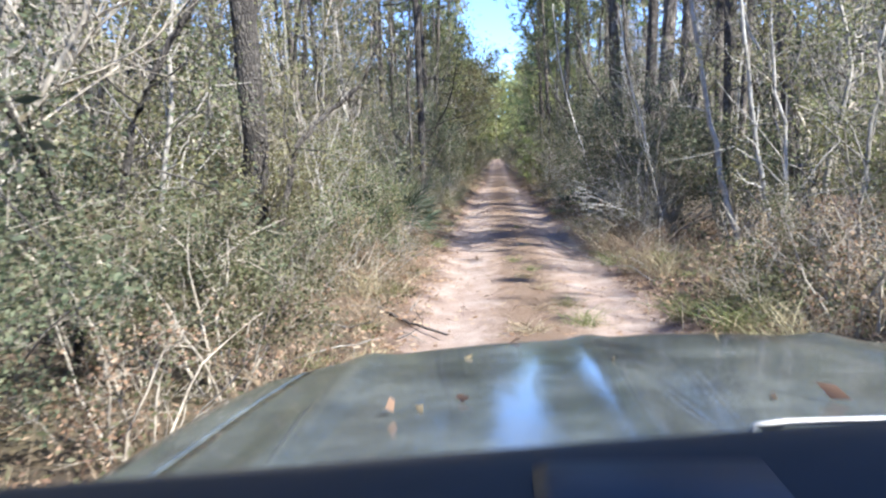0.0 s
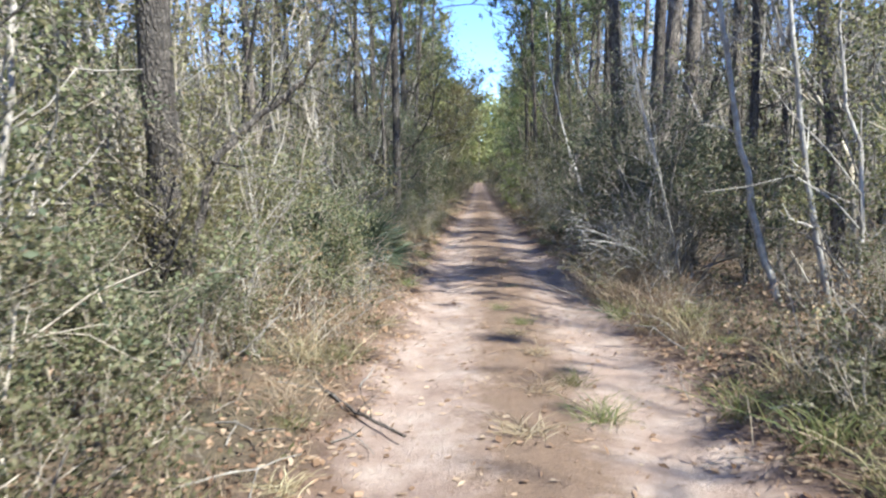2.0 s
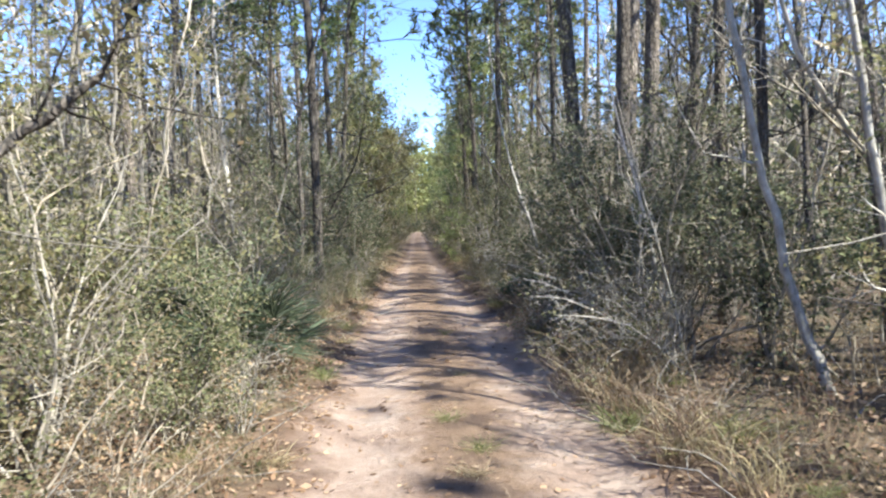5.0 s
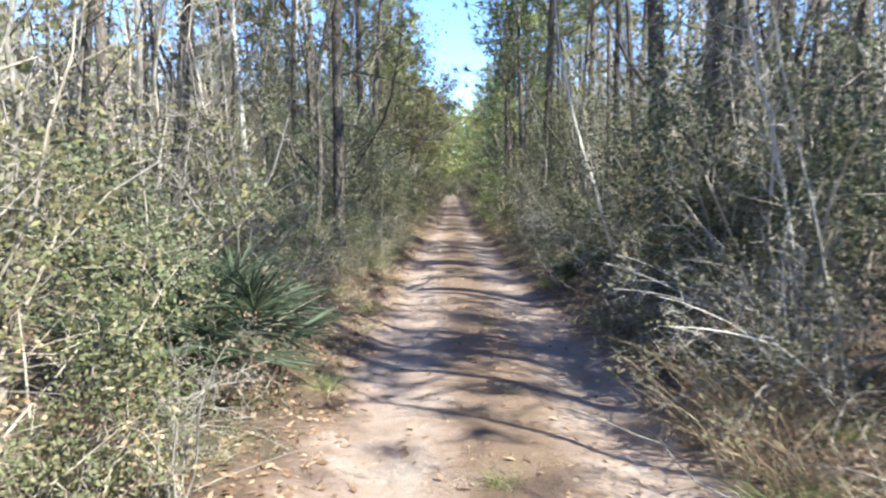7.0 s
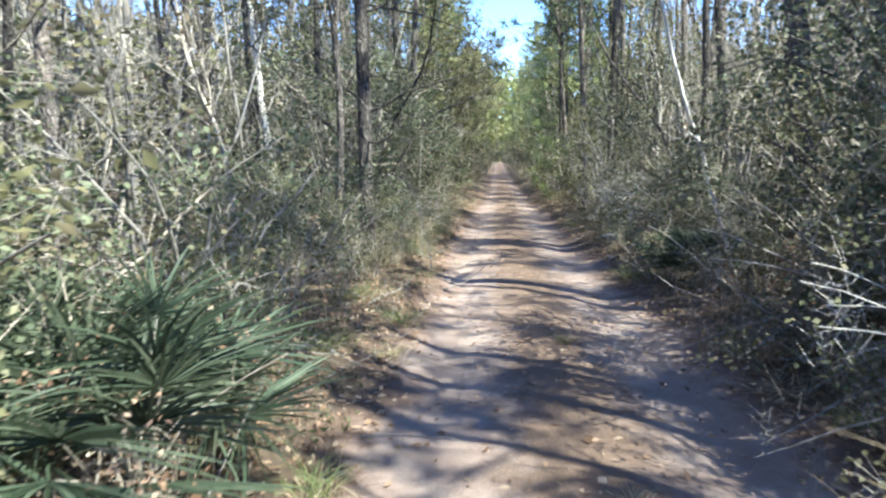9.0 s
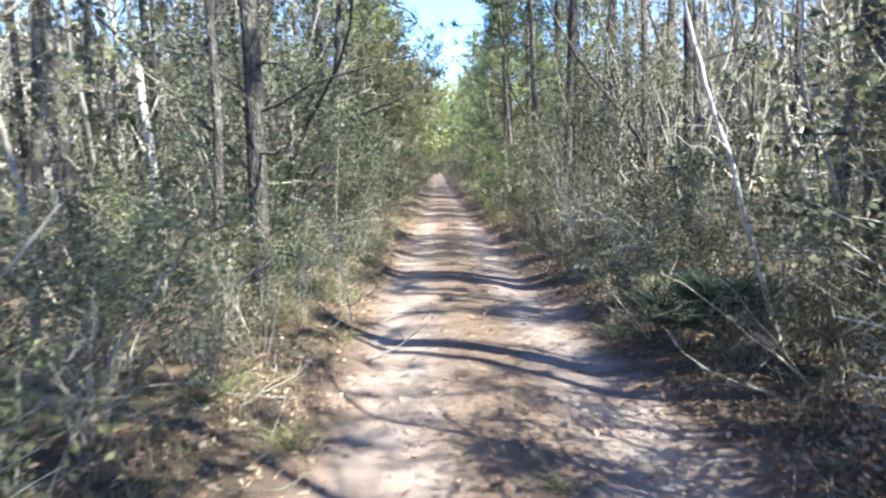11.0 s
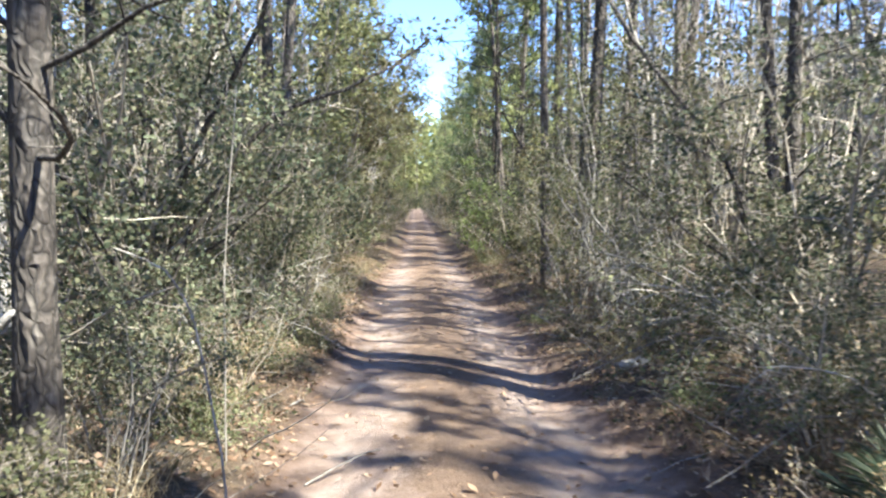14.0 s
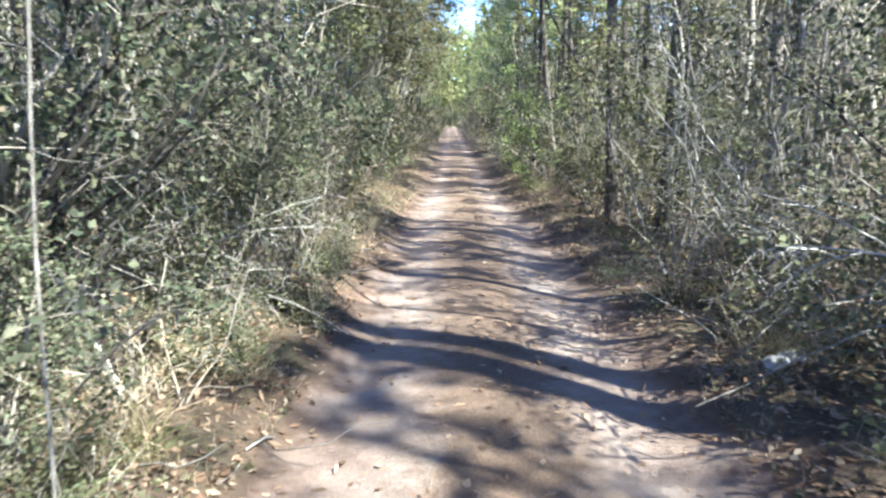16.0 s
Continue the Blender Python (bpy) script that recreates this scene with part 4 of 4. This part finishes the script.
# the far end of the track
for x, y, k, s in ((-3.2, 126, 0, 1.1), (-1.8, 138, 0, 1.15), (0.0, 146, 0, 1.15), (1.6, 150, 0, 1.1), (3.4, 138, 1, 1.1), (3.6, 126, 1, 1.1), (-2.6, 155, 0, 1.3), (3.0, 157, 0, 1.2)):
    plant(young[k], x, y, rnd.uniform(0, 360), s)
for i in range(22):
    plant(far_shrubs[rnd.choice((0, 2, 2))], rnd.uniform(-4, 5), rnd.uniform(122, 134), rnd.uniform(0, 360), rnd.uniform(0.9, 1.5))
for x, y, s in ((2.9, 78, 1.3), (3.3, 84, 1.4), (-2.4, 76, 1.4), (-2.2, 82, 1.3), (2.15, 52, 1.0), (2.3, 56, 1.1), (-1.9, 60, 1.1), (-1.7, 66, 1.1), (2.2, 68, 1.0), (-2.0, 48, 1.0)):
    plant(far_shrubs[2], x, y, rnd.uniform(0, 360), s)


# the depth of the wood
def far_woods():
    rng = np.random.default_rng(91)
    s, b, lv, dry = Shape(), Shape(), Shape(), Shape()
    spots = []
    for _ in range(620):
        side = rng.choice([-1, 1])
        spots.append((TRACK + side * (10 + 38 * rng.random() ** 1.5), rng.uniform(-12, 120)))
    for _ in range(160):
        spots.append((rng.uniform(-40, 40), rng.uniform(160, 190)))
    for i, (x, y) in enumerate(spots):
        q, qr = limb((x, y, -0.1), (rng.normal() * 0.05, rng.normal() * 0.05, 1), rng.uniform(9, 16), rng.uniform(0.05, 0.15), rng, 4, 0.12, 0.1, 0.3)
        (s if i % 3 else b).tube(q, qr, 4)
    n = 70000
    c = np.array(spots)[rng.integers(0, len(spots), n)]
    z = np.where(rng.random(n) < 0.5, np.abs(rng.normal(size=n)) * 4.0, rng.uniform(0, 15, n))
    at = np.stack([c[:, 0] + rng.normal(size=n) * 1.1, c[:, 1] + rng.normal(size=n) * 1.1, z], 1)
    half = rng.random(n) < 0.42
    lv.leaves(at[half], 0.55, 0.18, rng)
    dry.leaves(at[~half], 1.1, 0.05, rng, -0.5)
    end = Shape()
    n = 11000
    at = np.stack([rng.uniform(-12, 13, n), rng.uniform(148, 172, n), rng.uniform(0, 18.5, n) - rng.random(n) * 3], 1)
    end.leaves(at, 1.1, 0.3, rng)
    tagged(new("far_canopy", end.mesh("far_canopy", NEEDLE_LIGHT)), "pale green foliage closing the track's far end", "woods", kind="stuff")
    tagged(new("far_woods", s.mesh("far_woods", GREY_BARK)), "distant grey trunks deep in the wood", "woods", kind="stuff")
    tagged(new("far_dark_woods", b.mesh("far_dark_woods", DARK_SHADED_BARK)), "distant dark trunks deep in the wood", "woods", kind="stuff")
    tagged(new("far_undergrowth", lv.mesh("far_undergrowth", LEAF_OLIVE)), "distant olive undergrowth deep in the wood", "undergrowth", kind="stuff")
    tagged(new("far_twigs", dry.mesh("far_twigs", TWIG)), "distant bare grey twigs deep in the wood", "undergrowth", kind="stuff")


far_woods()


# twigs and thin foliage filling the wood behind the hedge
def wood_twigs():
    rng = np.random.default_rng(97)
    clumps = []
    for _ in range(330):
        side = rng.choice([-1, 1])
        clumps.append((TRACK + side * rng.uniform(5.5, 24), rng.uniform(-8, 75), rng.uniform(1.0, 9.0), rng.uniform(0.7, 1.6)))
    clumps = np.array(clumps)
    sets = []
    for count in (42000, 26000, 22000):
        c = clumps[rng.integers(0, len(clumps), count)]
        at = c[:, :3] + rng.normal(size=(count, 3)) * c[:, 3:4] * [0.9, 0.9, 1.5]
        at[:, 2] = np.clip(at[:, 2], 0.3, 14)
        sets.append(at)
    tw, gr, lv = Shape(), Shape(), Shape()
    tw.leaves(sets[0], 0.75, 0.014, rng, -0.6)
    gr.leaves(sets[1], 0.9, 0.017, rng, -0.8)
    lv.leaves(sets[2], 0.16, 0.045, rng)
    tagged(new("brown_twigs", tw.mesh("brown_twigs", TWIG)), "fine brown twigs filling the wood", "undergrowth", kind="stuff")
    tagged(new("grey_twigs", gr.mesh("grey_twigs", GREY_BARK)), "fine grey twigs filling the wood", "undergrowth", kind="stuff")
    tagged(new("thin_foliage", lv.mesh("thin_foliage", LEAF_OLIVE)), "thin olive foliage among bare twigs", "undergrowth", kind="stuff")


wood_twigs()


# wooded distance far to both sides and ahead
def distant_treeline():
    m, n, l, b = nodes_of("distant_wood")
    tc, mp = n.new("ShaderNodeTexCoord"), n.new("ShaderNodeMapping")
    l.new(tc.outputs["Object"], mp.inputs["Vector"])
    mp.inputs["Scale"].default_value = (1, 1, 0.07)
    trunks = noise_tex(n, l, mp.outputs[0], 1.6, 5, 0.7)
    clumps = noise_tex(n, l, tc.outputs["Object"], 0.35, 6, 0.7)
    bare = ramp(n, l, trunks, [(0.35, (0.06, 0.05, 0.04)), (0.5, (0.20, 0.17, 0.14)), (0.68, (0.34, 0.31, 0.26))])
    l.new(mix(n, l, ramp(n, l, clumps, [(0.45, (0, 0, 0)), (0.62, (0.8, 0.8, 0.8))]), bare, (0.13, 0.14, 0.07)), b.inputs["Base Color"])
    b.inputs["Roughness"].default_value = 1.0
    bump(n, l, b, math_node(n, l, "ADD", trunks, clumps), 1.0, 0.6)
    rng = np.random.default_rng(93)
    line = [(-56, y) for y in np.arange(-40, 215, 1.5)] + [(x, 215) for x in np.arange(-56, 58, 1.5)] + [(58, y) for y in np.arange(215, -40, -1.5)]
    k = len(line)
    low = np.array([(x + rng.normal() * 0.8, y + rng.normal() * 0.8, -0.3) for x, y in line])
    tall = np.where(np.abs(low[:, 0]) > 30, 23, 14) + 3 * np.sin(np.arange(k) * 0.23) + rng.normal(size=k) * 1.6
    rows = [low + np.stack([rng.normal(size=k) * 0.7, rng.normal(size=k) * 0.7, tall * f + 0.0], 1) for f in (0, 0.2, 0.4, 0.6, 0.8, 1.0)]
    s = Shape()
    q = [(r * k + i, r * k + i + 1, (r + 1) * k + i + 1, (r + 1) * k + i) for r in range(5) for i in range(k - 1)]
    s.add(np.concatenate(rows), q)
    tagged(new("backdrop", s.mesh("backdrop", m)), "distant grey-brown wall of woods", "backdrop", kind="structure")


distant_treeline()


# ---- the vehicle's nose, as it stands at the start ----
def car_paint():
    m, n, l, p = nodes_of("weathered_grey_paint")
    tc = n.new("ShaderNodeTexCoord")
    dust = noise_tex(n, l, tc.outputs["Object"], 4.0, 8, 0.72)
    l.new(ramp(n, l, dust, [(0.35, (0.05, 0.062, 0.068)), (0.5, (0.085, 0.098, 0.10)), (0.68, (0.16, 0.175, 0.165))]), p.inputs["Base Color"])
    l.new(ramp(n, l, dust, [(0.3, (0.08, 0.08, 0.08)), (0.75, (0.3, 0.3, 0.3))]), p.inputs["Roughness"])
    p.inputs["Metallic"].default_value = 0.35
    p.inputs["Coat Weight"].default_value = 0.6
    p.inputs["Coat Roughness"].default_value = 0.08
    return m


def plain(name, colour, rough, metallic=0.0):
    m, n, l, p = nodes_of(name)
    grain = noise_tex(n, l, None, 60.0, 4)
    l.new(ramp(n, l, grain, [(0.3, tuple(c * 0.8 for c in colour)), (0.7, tuple(min(1, c * 1.2) for c in colour))]), p.inputs["Base Color"])
    p.inputs["Roughness"].default_value, p.inputs["Metallic"].default_value = rough, metallic
    bump(n, l, p, grain, 0.15, 0.002)
    return m


def sheet(gx, gy, gzz, thick=0.012):
    """A sheet over a grid of points, with an underside and a closed rim."""
    s = Shape()
    h, w = gx.shape
    i = (np.arange(h - 1)[:, None] * w + np.arange(w - 1)[None]).ravel()
    q = np.stack([i, i + 1, i + w + 1, i + w], 1)
    top = np.stack([gx, gy, gzz], -1).reshape(-1, 3)
    rim = np.concatenate([np.arange(w), np.arange(1, h) * w + w - 1, (h - 1) * w + np.arange(w - 2, -1, -1), np.arange(h - 2, 0, -1) * w])
    nxt = np.roll(rim, -1)
    k = w * h
    s.add(np.concatenate([top, top - [0, 0, thick]]), np.concatenate([q, q[:, ::-1] + k, np.stack([rim, rim + k, nxt + k, nxt], 1)]))
    return s


def box(s, x0, x1, y0, y1, z0, z1, b=0.01):
    """A block with chamfered upper edges."""
    low = [(x0, y0, z0), (x1, y0, z0), (x1, y1, z0), (x0, y1, z0)]
    mid = [(x0, y0, z1 - b), (x1, y0, z1 - b), (x1, y1, z1 - b), (x0, y1, z1 - b)]
    top = [(x0 + b, y0 + b, z1), (x1 - b, y0 + b, z1), (x1 - b, y1 - b, z1), (x0 + b, y1 - b, z1)]
    q = [(3, 2, 1, 0), (8, 9, 10, 11)]
    for o in (0, 4):
        q += [(o + i, o + (i + 1) % 4, o + 4 + (i + 1) % 4, o + 4 + i) for i in range(4)]
    s.add(low + mid + top, q)


def vehicle(x0, y0):
    """x0, y0: the point under the eye of a driver at the wheel."""
    root = thing("car", "grey-green weathered vehicle with open cab and leaf-strewn hood", "car")
    root.location = (x0, y0, 0)
    paint, black, chrome, rubber = car_paint(), plain("black_plastic", (0.012, 0.012, 0.014), 0.6), plain("bright_metal", (0.42, 0.42, 0.43), 0.4, 1.0), plain("rubber", (0.015, 0.015, 0.015), 0.8)
    mid = 0.26

    def rear(x):
        return 1.04 + 0.17 * np.clip((x - 0.32) / 0.1, 0, 1)

    def nose(u):
        return 2.32 - 0.32 * np.abs(u) ** 2.6

    def height(x, v):
        """Height of hood and fenders; v runs from the windscreen to the nose."""
        u = np.abs(x - mid) / 1.06
        ridge = 0.014 * np.exp(-((x - mid) / 0.05) ** 2) + 0.016 * np.exp(-((u - 0.62) / 0.05) ** 2)
        dents = 0.002 * np.sin(x * 9 + 3 * v) * np.sin(v * 7 + x * 4)
        return 1.135 + 0.03 * (x - mid) - 0.10 * v - 0.02 * v ** 3 - 0.03 * np.clip(u, 0, 2) ** 2.5 - 0.05 * np.clip((u - 0.84) / 0.16, 0, 1) ** 2 - 0.06 * np.clip((v - 0.93) / 0.07, 0, 1) ** 2 + ridge + dents

    def skin(u0, u1, cols, set_back=0.0):
        gu, gv = np.meshgrid(np.linspace(u0, u1, cols), np.linspace(0, 1, 36))
        gx = mid + gu * (1.06 - 0.04 * gv)
        return sheet(gx, rear(gx) * (1 - gv) + (nose(gu) - set_back) * gv, height(gx, gv))

    part("hood", skin(-0.80, 0.80, 56), paint, root, "grey-green hood with sky reflections", True)
    for a, b in ((-1.0, -0.808), (0.808, 1.0)):
        part("fender", skin(a, b, 12, 0.01), paint, root, "", True)
    skirt = Shape()
    box(skirt, mid - 0.95, mid + 0.95, 1.0, 1.98, 0.42, 0.86, 0.05)
    part("front_body", skirt, paint, root)
    wall = Shape()
    box(wall, mid - 0.94, mid + 0.94, 0.3, 0.99, 0.42, 1.09, 0.05)
    part("bulkhead", wall, black, root, "black bulkhead under the dashboard")
    gx, gy = np.meshgrid(np.linspace(0.30, mid + 0.92, 26), np.linspace(0.86, 1.235, 8))
    part("cowl", sheet(gx, gy, 1.102 - 0.05 * np.clip(1.1 - gy, 0, 1) - 0.03 * (gx - mid) ** 2, 0.03), black, root, "black cowl below the windscreen")
    for i in range(11):
        slat = Shape()
        x = 0.42 + i * 0.07
        box(slat, x, x + 0.05, 1.04, 1.15, 1.08, 1.112, 0.004)
        part("cowl_slat", slat, black, root)
    gx, gy = np.meshgrid(np.linspace(mid - 0.92, mid + 0.92, 24), np.linspace(0.3, 0.63, 14))
    part("dashboard", sheet(gx, gy, 1.36 + 0.075 * gx - 0.05 * np.abs((gy - 0.5) / 0.2) ** 2.2, 0.28), black, root, "black dashboard top", True)
    vent = Shape()
    box(vent, 0.02, 0.195, 0.43, 0.53, 1.33, 1.378, 0.012)
    part("dash_vent", vent, plain("grey_plastic", (0.03, 0.034, 0.045), 0.45), root, "blue-grey plastic vent housing")
    # unseen cab roof on pillars, added to keep sun off the dashboard
    gx, gy = np.meshgrid(np.linspace(mid - 0.86, mid + 0.86, 20), np.linspace(-1.0, 0.27, 16))
    part("roof", sheet(gx, gy, 1.97 - 0.06 * ((gx - mid) / 0.86) ** 4 - 0.05 * np.clip(np.abs(gy + 0.3) / 0.7, 0, 1) ** 4, 0.04), paint, root, "grey-green cab roof, out of view, added to shade the dashboard", True)
    for side in (-1, 1):
        for line in ([(0.92, 0.55, 1.08), (0.89, 0.42, 1.5), (0.83, 0.25, 1.9)], [(0.95, -1.0, 1.08), (0.9, -1.0, 1.5), (0.83, -0.97, 1.9)]):
            pillar = Shape()
            pillar.tube(np.array([(mid + side * x, y, z) for x, y, z in line]), [0.035, 0.03, 0.03], 8)
            part("pillar", pillar, black, root, smooth=True)
        door = Shape()
        box(door, mid + side * 0.96 - 0.04, mid + side * 0.96 + 0.04, -1.03, 0.99, 0.45, 1.1, 0.02)
        part("door", door, paint, root)
    floor_pan = Shape()
    box(floor_pan, mid - 0.91, mid + 0.91, -1.03, 0.29, 0.42, 0.5, 0.01)
    part("floor_pan", floor_pan, black, root)
    # thin bright tubes added in place of highlights along the hood's rear edge
    xs = np.linspace(0.30, 1.14, 16)
    for line in (xs, np.linspace(-0.56, -0.3, 8)):
        glint = Shape()
        glint.tube(np.stack([line, rear(line), height(line, 0.0) + 0.004], 1), np.full(len(line), 0.0035), 6)
        part("hood_trim", glint, chrome, root, "bright line standing in for the hood edge's highlight")
    for x, y in ((0.4, 1.0), (-0.45, 0.93)):
        wiper = Shape()
        wiper.tube(np.array([(x, y, 1.125), (x + 0.3, y + 0.02, 1.135), (x + 0.58, y - 0.02, 1.128)]), [0.011, 0.008, 0.006], 6)
        part("wiper", wiper, black, root)
    for side in (-1, 1):
        tyre = Shape()
        ang = np.linspace(0, 2 * np.pi, 25)
        prof = [(0.37, -0.10), (0.40, -0.07), (0.405, 0.0), (0.40, 0.07), (0.37, 0.10), (0.23, 0.10), (0.23, -0.10), (0.37, -0.10)]
        v = np.array([[(mid + side * 0.84 + w, 1.5 + r * math.cos(a), 0.40 + gz(x0, y0 + 1.6) + r * math.sin(a)) for r, w in prof] for a in ang[:-1]])
        n, k = 24, len(prof)
        tyre.add(v.reshape(-1, 3), [(i * k + j, ((i + 1) % n) * k + j, ((i + 1) % n) * k + j + 1, i * k + j + 1) for i in range(n) for j in range(k - 1)])
        wheel = part("wheel", tyre, rubber, root, "black tyre")
        rim = Shape()
        rim.tube(np.array([(mid + side * 0.84 - 0.08, 1.5, 0.40), (mid + side * 0.84 + 0.08, 1.5, 0.40)]), [0.235, 0.235], 20)
        part("rim", rim, chrome, wheel)
    rng = np.random.default_rng(95)
    for x, v, size in ((-0.22, 0.30, 0.05), (-0.18, 0.33, 0.045), (-0.1, 0.36, 0.035), (0.06, 0.93, 0.05), (0.27, 0.55, 0.06), (0.5, 0.12, 0.06), (0.62, 0.1, 0.06), (0.75, 0.08, 0.06), (-0.08, 0.75, 0.04), (0.58, 0.7, 0.04)):
        y = float(rear(np.array(x))) * (1 - v) + float(nose((x - mid) / 1.06)) * v
        lf = Shape()
        lf.leaves(np.array([(x0 + x, y0 + y, float(height(np.array(x), v)) + 0.008)]), size, size * 0.28, rng, 0.0)
        tagged(new("fallen_leaf", lf.mesh("fallen_leaf", LEAF_DRY)), "dry brown leaf lying on the hood", "leaf", "leaves on the hood")


vehicle(0.084, 2.969)
